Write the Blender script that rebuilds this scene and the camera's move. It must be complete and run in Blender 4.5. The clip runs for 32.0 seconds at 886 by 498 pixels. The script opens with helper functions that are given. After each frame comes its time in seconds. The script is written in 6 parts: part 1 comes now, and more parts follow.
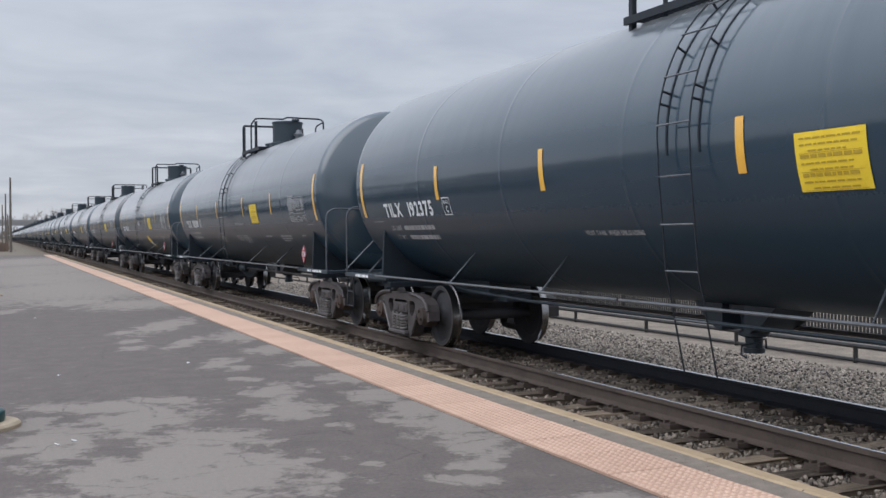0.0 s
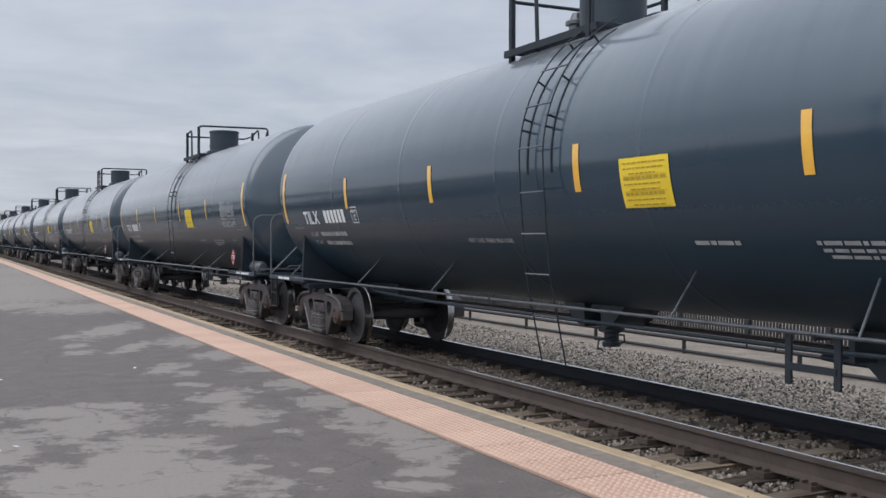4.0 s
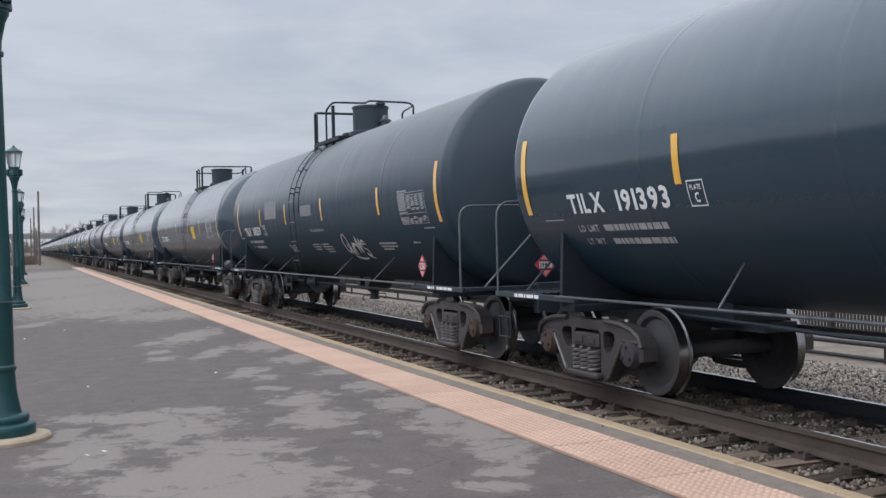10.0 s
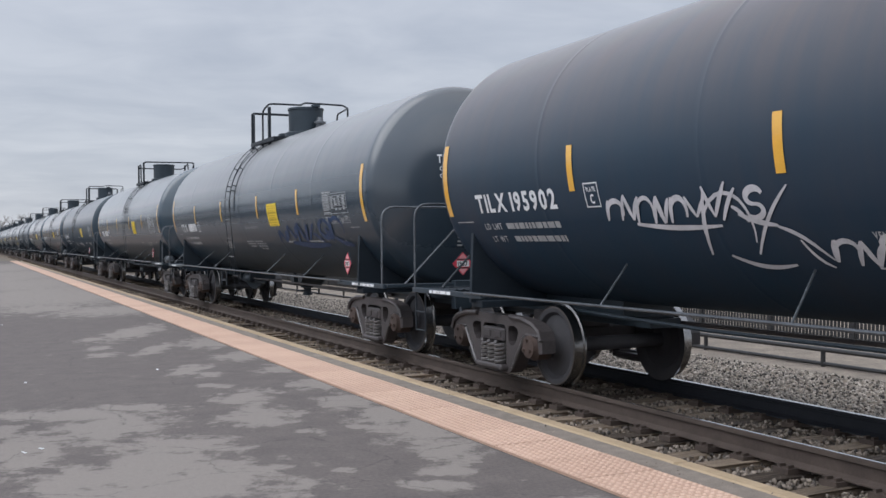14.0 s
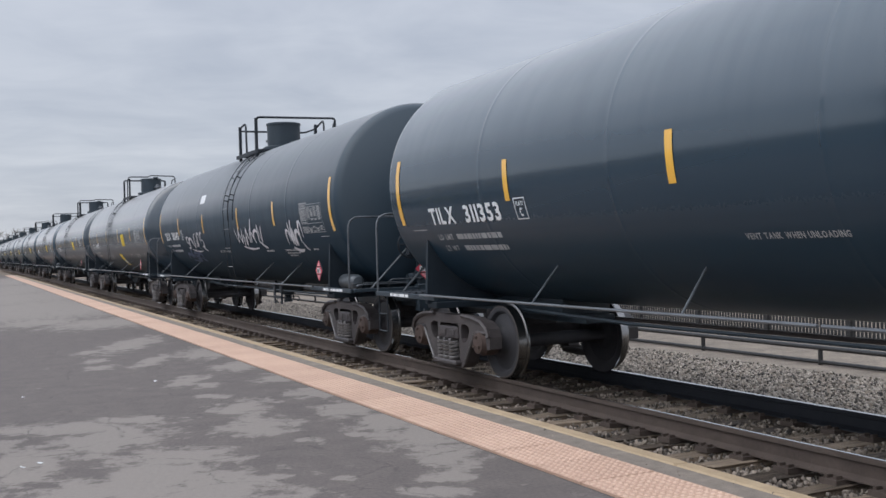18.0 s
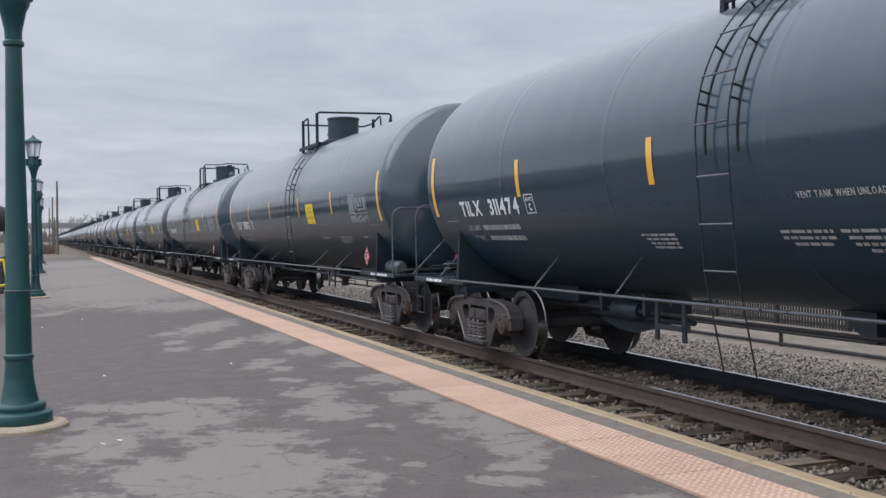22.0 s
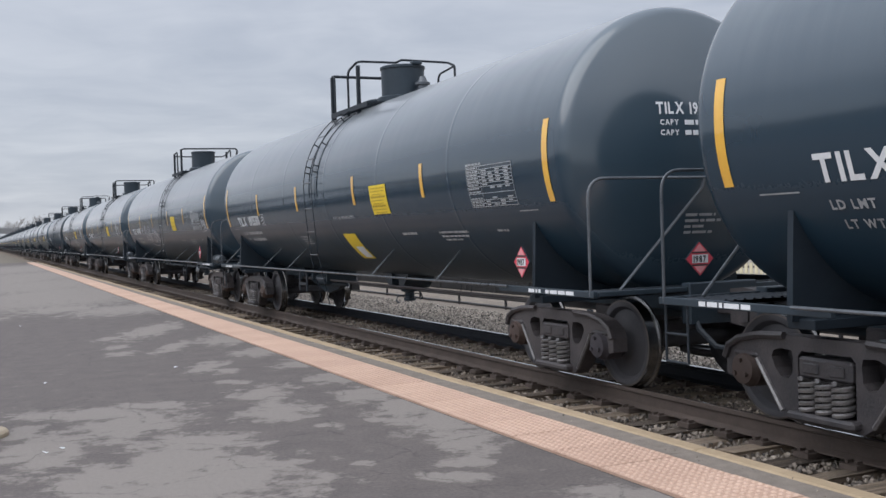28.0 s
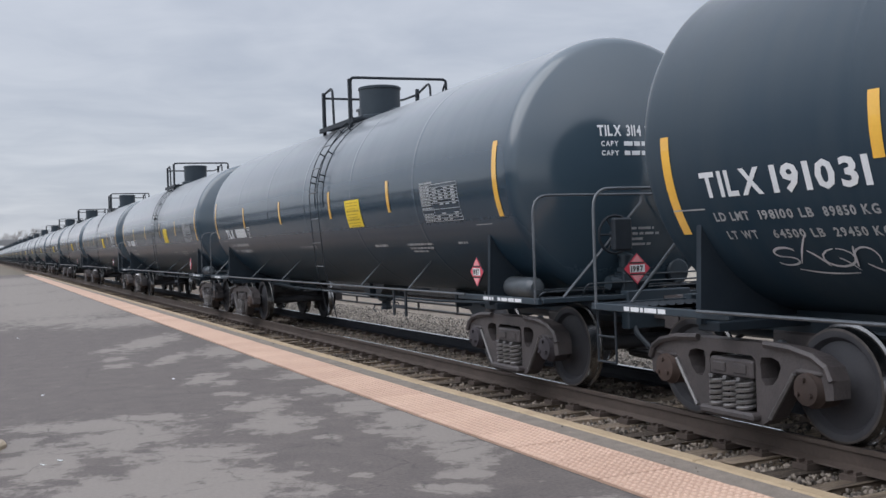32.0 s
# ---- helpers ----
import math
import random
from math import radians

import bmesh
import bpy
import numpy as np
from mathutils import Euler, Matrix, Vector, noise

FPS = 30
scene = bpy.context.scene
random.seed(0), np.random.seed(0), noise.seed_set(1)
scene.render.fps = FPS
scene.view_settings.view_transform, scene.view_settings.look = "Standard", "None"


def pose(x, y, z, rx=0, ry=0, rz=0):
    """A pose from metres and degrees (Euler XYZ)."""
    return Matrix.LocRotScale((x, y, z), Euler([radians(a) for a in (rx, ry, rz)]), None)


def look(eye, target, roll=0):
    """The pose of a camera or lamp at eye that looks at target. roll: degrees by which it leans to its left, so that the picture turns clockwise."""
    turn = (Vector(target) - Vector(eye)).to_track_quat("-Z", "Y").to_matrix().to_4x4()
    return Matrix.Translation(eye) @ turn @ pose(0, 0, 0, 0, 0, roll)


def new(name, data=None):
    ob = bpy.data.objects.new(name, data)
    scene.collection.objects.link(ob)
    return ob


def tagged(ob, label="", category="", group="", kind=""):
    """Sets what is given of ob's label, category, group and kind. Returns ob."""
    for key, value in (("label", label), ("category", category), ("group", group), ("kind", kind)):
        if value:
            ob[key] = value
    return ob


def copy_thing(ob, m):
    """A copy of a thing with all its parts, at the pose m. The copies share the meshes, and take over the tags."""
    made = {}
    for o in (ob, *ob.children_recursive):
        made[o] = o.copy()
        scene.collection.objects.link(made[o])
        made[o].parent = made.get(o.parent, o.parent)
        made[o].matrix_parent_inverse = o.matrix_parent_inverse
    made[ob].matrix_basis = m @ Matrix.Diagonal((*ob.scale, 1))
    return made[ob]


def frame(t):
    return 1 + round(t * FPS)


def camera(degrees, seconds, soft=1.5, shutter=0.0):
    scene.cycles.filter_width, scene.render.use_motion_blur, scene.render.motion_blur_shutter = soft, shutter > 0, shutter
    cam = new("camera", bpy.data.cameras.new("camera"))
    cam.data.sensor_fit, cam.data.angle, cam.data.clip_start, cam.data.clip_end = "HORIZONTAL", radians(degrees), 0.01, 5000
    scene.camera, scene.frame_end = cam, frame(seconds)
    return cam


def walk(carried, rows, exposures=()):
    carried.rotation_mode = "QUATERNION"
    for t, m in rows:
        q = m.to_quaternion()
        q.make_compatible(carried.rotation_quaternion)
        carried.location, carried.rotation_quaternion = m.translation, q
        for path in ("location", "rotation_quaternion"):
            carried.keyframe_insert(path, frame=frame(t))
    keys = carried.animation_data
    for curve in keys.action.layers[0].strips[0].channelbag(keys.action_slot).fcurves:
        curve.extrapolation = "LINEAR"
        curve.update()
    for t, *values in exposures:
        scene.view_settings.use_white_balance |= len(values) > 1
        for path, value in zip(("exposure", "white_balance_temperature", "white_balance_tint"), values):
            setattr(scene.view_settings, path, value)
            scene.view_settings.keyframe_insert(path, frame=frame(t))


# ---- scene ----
cam = camera(46.51, 32.0)
# seconds, yaw, pitch and lean of the hand-held camera, in degrees
PATH = [
    (0, -23.31, -0.81, 0.42), (0.5, -23.77, -0.86, 0.54), (1, -24.43, -0.68, 0.49), (1.5, -25.26, -0.57, 0.37),
    (2, -25.56, -0.73, 0.16), (2.5, -25.55, -0.78, 0.18), (3, -25.67, -0.64, 0.14), (3.5, -25.98, -0.49, -0.21),
    (5.5, -26.11, -0.24, 0.09), (6, -26.35, -0.04, 0.21), (6.5, -26.66, -0.21, 0.42), (7, -26.86, -0.24, 0.56),
    (7.5, -26.92, -0.46, 0.55), (8, -27.02, -0.60, 0.82), (8.5, -26.77, -0.44, 1.08), (9, -25.33, -0.19, 1.29),
    (9.5, -23.12, -0.08, 1.37), (10, -21.95, -0.42, 1.34), (10.5, -21.89, -0.77, 1.37), (11, -22.06, -1.12, 1.37),
    (11.5, -22.58, -1.31, 1.41), (12, -23.62, -1.27, 1.43), (12.5, -24.37, -1.28, 1.28), (13, -24.70, -1.09, 0.87),
    (13.5, -24.91, -0.77, 0.53), (14, -24.90, -0.52, 0.49), (14.5, -25.16, -0.27, 0.51), (16.5, -26.25, -0.02, 1.02),
    (17, -26.47, -0.18, 1.36), (17.5, -26.18, -0.09, 1.81), (18, -25.15, -0.20, 1.61), (18.5, -24.51, -0.32, 1.24),
    (19, -23.87, -0.37, 1.04), (19.5, -22.55, -0.75, 1.13), (20, -21.12, -1.15, 1.03), (20.5, -20.39, -1.14, 1.07),
    (21, -20.29, -1.07, 1.16), (21.5, -20.63, -0.98, 0.95), (22, -21.06, -0.74, 0.69), (22.5, -21.71, -0.31, 0.39),
    (23, -22.11, -0.17, 0.24), (23.5, -22.30, 0.05, 0.66), (24, -22.44, -0.11, 0.76), (24.5, -22.63, -0.53, 0.69),
    (25, -22.79, -0.59, 0.83), (25.5, -22.81, -0.87, 1.07), (27.5, -24.03, -1.26, 2.03), (28, -24.14, -0.96, 1.81),
    (28.5, -24.30, -1.01, 1.71), (29, -24.46, -0.93, 1.89), (29.5, -24.55, -0.82, 1.92), (30, -24.53, -0.89, 1.99),
    (30.5, -24.42, -0.93, 1.93), (31, -24.40, -0.93, 1.86), (31.5, -24.34, -0.64, 1.98), (32, -24.24, -0.34, 1.91),
]
walk(cam, [(t, pose(0, 0, 1.59, 90 + p, r, w)) for t, w, p, r in PATH])

# ---- light ----
SUN_WAY = Vector((-0.55, -0.10, 0.80)).normalized()
world = bpy.data.worlds.new("overcast_sky")
scene.world = world
world.use_nodes = True


def sky_nodes(nt):
    nt.nodes.clear()
    n, l = nt.nodes.new, nt.links.new
    out, bg = n("ShaderNodeOutputWorld"), n("ShaderNodeBackground")
    co, sep = n("ShaderNodeTexCoord"), n("ShaderNodeSeparateXYZ")
    l(co.outputs["Generated"], sep.inputs[0])
    # the cloud deck is flat: look up its pattern where the ray meets it
    add = n("ShaderNodeMath")
    add.operation, add.inputs[1].default_value = "ADD", 0.10
    l(sep.outputs["Z"], add.inputs[0])
    dx, dy = n("ShaderNodeMath"), n("ShaderNodeMath")
    dx.operation = dy.operation = "DIVIDE"
    l(sep.outputs["X"], dx.inputs[0]), l(sep.outputs["Y"], dy.inputs[0])
    l(add.outputs[0], dx.inputs[1]), l(add.outputs[0], dy.inputs[1])
    com = n("ShaderNodeCombineXYZ")
    l(dx.outputs[0], com.inputs[0]), l(dy.outputs[0], com.inputs[1])
    big, fine = n("ShaderNodeTexNoise"), n("ShaderNodeTexNoise")
    for tex, scale, detail in ((big, 0.55, 5.0), (fine, 2.2, 6.0)):
        tex.inputs["Scale"].default_value, tex.inputs["Detail"].default_value = scale, detail
        tex.inputs["Roughness"].default_value, tex.inputs["Distortion"].default_value = 0.55, 0.6
        l(com.outputs[0], tex.inputs["Vector"])
    both = n("ShaderNodeMath")
    both.operation, both.inputs[1].default_value = "MULTIPLY_ADD", 0.45
    l(fine.outputs[0], both.inputs[0]), l(big.outputs[0], both.inputs[2])
    cloud = n("ShaderNodeValToRGB")
    cloud.color_ramp.elements[0].position, cloud.color_ramp.elements[0].color = 0.55, (0.400, 0.436, 0.512, 1)
    cloud.color_ramp.elements[1].position, cloud.color_ramp.elements[1].color = 0.92, (0.560, 0.590, 0.655, 1)
    l(both.outputs[0], cloud.inputs[0])
    # an overcast sky is pale at the skyline and brightest overhead
    ramp = n("ShaderNodeValToRGB")
    e = ramp.color_ramp.elements
    e[0].position, e[0].color = 0.0, (1.06, 1.05, 1.04, 1)
    e[1].position, e[1].color = 1.0, (1.98, 1.98, 1.98, 1)
    for pos, v in ((0.10, 1.03), (0.24, 1.12), (0.36, 1.45), (0.50, 1.66), (0.7, 1.86)):
        k = e.new(pos)
        k.color = (v, v, v, 1)
    l(sep.outputs["Z"], ramp.inputs[0])
    mul = n("ShaderNodeMix")
    mul.data_type, mul.blend_type = "RGBA", "MULTIPLY"
    mul.inputs["Factor"].default_value = 1.0
    l(cloud.outputs[0], mul.inputs["A"]), l(ramp.outputs[0], mul.inputs["B"])
    # the deck is thinner, and brighter, round the hidden sun
    dot, lift, pw, glow, warm = n("ShaderNodeVectorMath"), n("ShaderNodeMath"), n("ShaderNodeMath"), n("ShaderNodeMath"), n("ShaderNodeMix")
    dot.operation, dot.inputs[1].default_value = "DOT_PRODUCT", SUN_WAY
    l(co.outputs["Generated"], dot.inputs[0])
    lift.operation, lift.inputs[1].default_value = "MAXIMUM", 0.0
    l(dot.outputs["Value"], lift.inputs[0])
    pw.operation, pw.inputs[1].default_value = "POWER", 2.0
    l(lift.outputs[0], pw.inputs[0])
    glow.operation, glow.inputs[1].default_value, glow.inputs[2].default_value = "MULTIPLY_ADD", 1.0, 1.0
    l(pw.outputs[0], glow.inputs[0])
    warm.data_type, warm.blend_type = "RGBA", "MULTIPLY"
    warm.inputs["Factor"].default_value = 1.0
    l(mul.outputs["Result"], warm.inputs["A"]), l(glow.outputs[0], warm.inputs["B"])
    sky = n("ShaderNodeTexSky")
    sky.sky_type, sky.sun_disc, sky.sun_elevation, sky.sun_rotation = "NISHITA", False, radians(55), radians(260)
    thin = n("ShaderNodeMix")
    thin.data_type, thin.blend_type = "RGBA", "ADD"
    thin.inputs["Factor"].default_value = 0.012
    l(warm.outputs["Result"], thin.inputs["A"]), l(sky.outputs[0], thin.inputs["B"])
    l(thin.outputs["Result"], bg.inputs["Color"])
    bg.inputs["Strength"].default_value = 1.0
    l(bg.outputs[0], out.inputs[0])


sky_nodes(world.node_tree)
sun = new("sun", bpy.data.lights.new("sun", "SUN"))
sun.data.energy, sun.data.angle, sun.data.color = 1.15, radians(70), (1.0, 0.98, 0.95)
sun.matrix_world = look(SUN_WAY * 80, (0, 0, 0))
scene.view_settings.exposure = -0.01


# ---- materials ----
def surface(name, dark, light, scale=4.0, rough=0.7, metal=0.0, bump=0.0, bump_scale=60.0, fine=0.35, spread=0.25, spec=0.5,
            stretch=(1, 1, 1), jitter=0.0, coat=0.0, world_space=False, island=0.0):
    """A surface between two colours, mottled at a coarse and a fine scale, with relief and an uneven gloss."""
    m = bpy.data.materials.new(name)
    m.use_nodes = True
    nt = m.node_tree
    n, l = nt.nodes.new, nt.links.new
    b = nt.nodes["Principled BSDF"]
    co, mp = n("ShaderNodeTexCoord"), n("ShaderNodeMapping")
    mp.inputs["Scale"].default_value = stretch
    if world_space:
        geo = n("ShaderNodeNewGeometry")
        l(geo.outputs["Position"], mp.inputs["Vector"])
    else:
        l(co.outputs["Object"], mp.inputs["Vector"])
    vec = mp.outputs[0]
    info = n("ShaderNodeObjectInfo")
    if jitter and not world_space:
        off = n("ShaderNodeVectorMath")
        off.operation = "MULTIPLY_ADD"
        com = n("ShaderNodeCombineXYZ")
        for i in range(3):
            l(info.outputs["Random"], com.inputs[i])
        off.inputs[1].default_value = (37, 53, 71)
        l(com.outputs[0], off.inputs[0]), l(vec, off.inputs[2])
        vec = off.outputs[0]
    a, c = n("ShaderNodeTexNoise"), n("ShaderNodeTexNoise")
    for tex, s, d in ((a, scale, 5), (c, scale * 11, 3)):
        tex.inputs["Scale"].default_value, tex.inputs["Detail"].default_value = s, d
        tex.inputs["Roughness"].default_value = 0.6
        l(vec, tex.inputs["Vector"])
    f = n("ShaderNodeMix")
    f.inputs["Factor"].default_value = fine
    l(a.outputs[0], f.inputs["A"]), l(c.outputs[0], f.inputs["B"])
    fac = f.outputs["Result"]
    if jitter:
        j = n("ShaderNodeMath")
        j.operation, j.inputs[1].default_value = "MULTIPLY_ADD", jitter
        l(info.outputs["Random"], j.inputs[0]), l(fac, j.inputs[2])
        sub = n("ShaderNodeMath")
        sub.operation, sub.inputs[1].default_value = "SUBTRACT", jitter / 2
        l(j.outputs[0], sub.inputs[0])
        fac = sub.outputs[0]
    if island:
        # every loose piece of a joined mesh has a tone of its own
        g, k = n("ShaderNodeNewGeometry"), n("ShaderNodeMix")
        k.inputs["Factor"].default_value = island
        l(fac, k.inputs["A"]), l(g.outputs["Random Per Island"], k.inputs["B"])
        fac = k.outputs["Result"]
    r = n("ShaderNodeValToRGB")
    r.color_ramp.elements[0].position, r.color_ramp.elements[1].position = 0.5 - spread, 0.5 + spread
    r.color_ramp.elements[0].color, r.color_ramp.elements[1].color = (*dark, 1), (*light, 1)
    l(fac, r.inputs[0]), l(r.outputs[0], b.inputs["Base Color"])
    g = n("ShaderNodeMapRange")
    g.inputs["To Min"].default_value, g.inputs["To Max"].default_value = rough * 0.8, min(1.0, rough * 1.2)
    l(fac, g.inputs["Value"]), l(g.outputs[0], b.inputs["Roughness"])
    b.inputs["Metallic"].default_value, b.inputs["Specular IOR Level"].default_value = metal, spec
    b.inputs["Coat Weight"].default_value, b.inputs["Coat Roughness"].default_value = coat, 0.08
    if bump:
        t, bp = n("ShaderNodeTexNoise"), n("ShaderNodeBump")
        t.inputs["Scale"].default_value, t.inputs["Detail"].default_value = bump_scale, 4
        l(vec, t.inputs["Vector"]), l(t.outputs[0], bp.inputs["Height"])
        bp.inputs["Strength"].default_value, bp.inputs["Distance"].default_value = bump, 0.01
        l(bp.outputs[0], b.inputs["Normal"])
    return m


def tank_paint(name, base, dust, rough, dusty, spec=0.8, ior=1.5, head_mix=0.30):
    """Gloss paint with road film: dust lies in long vertical runs and more of it on some cars than on others."""
    m = bpy.data.materials.new(name)
    m.use_nodes = True
    nt = m.node_tree
    n, l = nt.nodes.new, nt.links.new
    b = nt.nodes["Principled BSDF"]
    co, info = n("ShaderNodeTexCoord"), n("ShaderNodeObjectInfo")
    com, off = n("ShaderNodeCombineXYZ"), n("ShaderNodeVectorMath")
    for i in range(3):
        l(info.outputs["Random"], com.inputs[i])
    off.operation, off.inputs[1].default_value = "MULTIPLY_ADD", (31, 47, 13)
    l(com.outputs[0], off.inputs[0]), l(co.outputs["Object"], off.inputs[2])
    runs, patch, grain = n("ShaderNodeMapping"), n("ShaderNodeTexNoise"), n("ShaderNodeTexNoise")
    runs.inputs["Scale"].default_value = (0.25, 2.6, 0.25)
    l(off.outputs[0], runs.inputs["Vector"])
    streak = n("ShaderNodeTexNoise")
    streak.inputs["Scale"].default_value, streak.inputs["Detail"].default_value = 2.0, 6
    l(runs.outputs[0], streak.inputs["Vector"])
    patch.inputs["Scale"].default_value, patch.inputs["Detail"].default_value = 0.7, 4
    grain.inputs["Scale"].default_value, grain.inputs["Detail"].default_value = 40, 3
    l(off.outputs[0], patch.inputs["Vector"]), l(co.outputs["Object"], grain.inputs["Vector"])
    mul = n("ShaderNodeMath")
    mul.operation = "MULTIPLY"
    l(streak.outputs[0], mul.inputs[0]), l(patch.outputs[0], mul.inputs[1])
    amount = n("ShaderNodeMapRange")
    amount.inputs["From Min"].default_value, amount.inputs["From Max"].default_value = 0.12, 0.48
    amount.inputs["To Min"].default_value, amount.inputs["To Max"].default_value = 0.0, dusty
    l(mul.outputs[0], amount.inputs["Value"])
    # dirt varies from car to car
    car = n("ShaderNodeMapRange")
    car.inputs["To Min"].default_value, car.inputs["To Max"].default_value = 0.35, 1.5
    l(info.outputs["Random"], car.inputs["Value"])
    am2 = n("ShaderNodeMath")
    am2.operation, am2.use_clamp = "MULTIPLY", True
    l(amount.outputs[0], am2.inputs[0]), l(car.outputs[0], am2.inputs[1])
    # upward faces turn paler: settled dust, and sky brightness put into the colour
    geo, sep, upward, film, most = n("ShaderNodeNewGeometry"), n("ShaderNodeSeparateXYZ"), n("ShaderNodeMapRange"), n("ShaderNodeMath"), n("ShaderNodeMath")
    l(geo.outputs["Normal"], sep.inputs[0]), l(sep.outputs["Z"], upward.inputs["Value"])
    upward.inputs["From Min"].default_value, upward.inputs["From Max"].default_value = 0.0, 0.9
    upward.inputs["To Max"].default_value = 1.0
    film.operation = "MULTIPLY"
    l(upward.outputs[0], film.inputs[0]), l(streak.outputs[0], film.inputs[1])
    # the heads are mixed towards the paler tint
    side, spray, ends = n("ShaderNodeMath"), n("ShaderNodeMapRange"), n("ShaderNodeMath")
    side.operation = "ABSOLUTE"
    l(sep.outputs["Y"], side.inputs[0]), l(side.outputs[0], spray.inputs["Value"])
    spray.inputs["From Min"].default_value, spray.inputs["From Max"].default_value, spray.inputs["To Max"].default_value = 0.35, 0.75, head_mix
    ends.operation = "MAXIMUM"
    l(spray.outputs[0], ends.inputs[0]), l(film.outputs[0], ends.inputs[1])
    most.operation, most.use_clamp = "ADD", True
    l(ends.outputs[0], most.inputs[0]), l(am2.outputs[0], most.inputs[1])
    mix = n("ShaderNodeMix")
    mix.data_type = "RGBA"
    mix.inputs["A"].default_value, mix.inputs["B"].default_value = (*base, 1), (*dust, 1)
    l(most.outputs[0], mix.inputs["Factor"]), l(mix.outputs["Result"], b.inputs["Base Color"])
    rg = n("ShaderNodeMapRange")
    rg.inputs["To Min"].default_value, rg.inputs["To Max"].default_value = rough, rough + 0.35
    l(am2.outputs[0], rg.inputs["Value"])
    rg2 = n("ShaderNodeMath")
    rg2.operation, rg2.inputs[1].default_value = "MULTIPLY_ADD", 0.06
    # the down-facing lower shell is rougher and less glossy
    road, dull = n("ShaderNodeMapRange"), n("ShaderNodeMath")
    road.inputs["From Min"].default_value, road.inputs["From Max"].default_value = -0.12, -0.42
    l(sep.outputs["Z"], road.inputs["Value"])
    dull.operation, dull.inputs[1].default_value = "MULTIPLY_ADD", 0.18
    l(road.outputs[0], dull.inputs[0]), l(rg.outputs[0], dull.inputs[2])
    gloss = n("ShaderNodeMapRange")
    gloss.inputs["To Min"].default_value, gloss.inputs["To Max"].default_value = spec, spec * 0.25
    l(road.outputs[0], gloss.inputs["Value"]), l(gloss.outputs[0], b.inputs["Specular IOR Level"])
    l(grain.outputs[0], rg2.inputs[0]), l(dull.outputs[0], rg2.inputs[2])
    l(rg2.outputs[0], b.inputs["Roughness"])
    # faint waviness of rolled plate
    wav, bp = n("ShaderNodeTexNoise"), n("ShaderNodeBump")
    wav.inputs["Scale"].default_value, wav.inputs["Detail"].default_value = 1.3, 2
    l(off.outputs[0], wav.inputs["Vector"]), l(wav.outputs[0], bp.inputs["Height"])
    bp.inputs["Strength"].default_value, bp.inputs["Distance"].default_value = 0.10, 0.05
    l(bp.outputs[0], b.inputs["Normal"])
    b.inputs["IOR"].default_value = ior
    # sheen added to upward faces to brighten the shell seen at a low angle
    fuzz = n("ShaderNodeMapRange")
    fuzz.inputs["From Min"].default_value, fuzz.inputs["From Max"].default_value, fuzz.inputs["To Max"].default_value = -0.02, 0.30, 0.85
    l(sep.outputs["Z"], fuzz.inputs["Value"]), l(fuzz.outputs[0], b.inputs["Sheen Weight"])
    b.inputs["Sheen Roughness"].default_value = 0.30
    return m


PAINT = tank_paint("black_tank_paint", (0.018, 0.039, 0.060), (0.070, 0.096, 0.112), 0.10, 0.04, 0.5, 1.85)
DUSTY = tank_paint("dust_filmed_tank_paint", (0.018, 0.038, 0.059), (0.135, 0.122, 0.108), 0.14, 0.14, 0.5, 1.85, head_mix=0.10)
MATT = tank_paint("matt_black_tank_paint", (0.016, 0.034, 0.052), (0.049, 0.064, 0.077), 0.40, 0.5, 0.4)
RUSTY = tank_paint("rust_browned_tank_paint", (0.014, 0.035, 0.060), (0.135, 0.086, 0.066), 0.34, 0.25, 0.5, head_mix=0.10)
GEAR = surface("black_frame_paint", (0.019, 0.029, 0.039), (0.036, 0.050, 0.063), 3, 0.42, bump=0.12, bump_scale=30, spec=0.35)
# the saddles are darker and duller than the other frame parts
SADDLE = surface("dark_frame_steel", (0.014, 0.021, 0.029), (0.024, 0.033, 0.043), 4, 0.6, spec=0.25)
GRIME = surface("grimy_cast_steel", (0.026, 0.025, 0.028), (0.080, 0.068, 0.067), 5, 0.5, bump=0.4, bump_scale=40, jitter=0.3)
PIPE = surface("weathered_grey_pipe", (0.032, 0.038, 0.046), (0.13, 0.142, 0.156), 6, 0.3, metal=0.2, jitter=0.3, spec=0.7)
DARKPIPE = surface("black_pipe", (0.010, 0.014, 0.019), (0.029, 0.035, 0.043), 6, 0.5, spec=0.25)
SPRING = surface("spring_steel", (0.10, 0.094, 0.094), (0.40, 0.38, 0.375), 9, 0.35, metal=0.6)
WHEEL = surface("wheel_plate_rust", (0.025, 0.026, 0.032), (0.056, 0.053, 0.057), 5, 0.7, bump=0.2, bump_scale=25, jitter=0.35)
RIM = surface("dull_wheel_rim", (0.06, 0.055, 0.052), (0.17, 0.15, 0.14), 12, 0.45, metal=0.7)
TREAD = surface("polished_wheel_tread", (0.20, 0.20, 0.20), (0.40, 0.39, 0.385), 12, 0.25, metal=1.0)
# rubbed steel, with the sky's highlight along the frames put into its colour
WORNGLINT = surface("rubbed_highlight_steel", (0.07, 0.066, 0.066), (0.26, 0.245, 0.24), 7, 0.35, metal=0.5)
WHITE = surface("white_stencil_paint", (0.55, 0.56, 0.57), (0.82, 0.83, 0.84), 14, 0.6, spread=0.35)
FAINT = surface("worn_white_stencil", (0.16, 0.165, 0.17), (0.50, 0.51, 0.52), 9, 0.7, spread=0.3)
YELLOW = surface("yellow_reflective_tape", (0.72, 0.36, 0.03), (0.88, 0.50, 0.06), 6, 0.3, jitter=0.2, spec=0.7, coat=1.0)
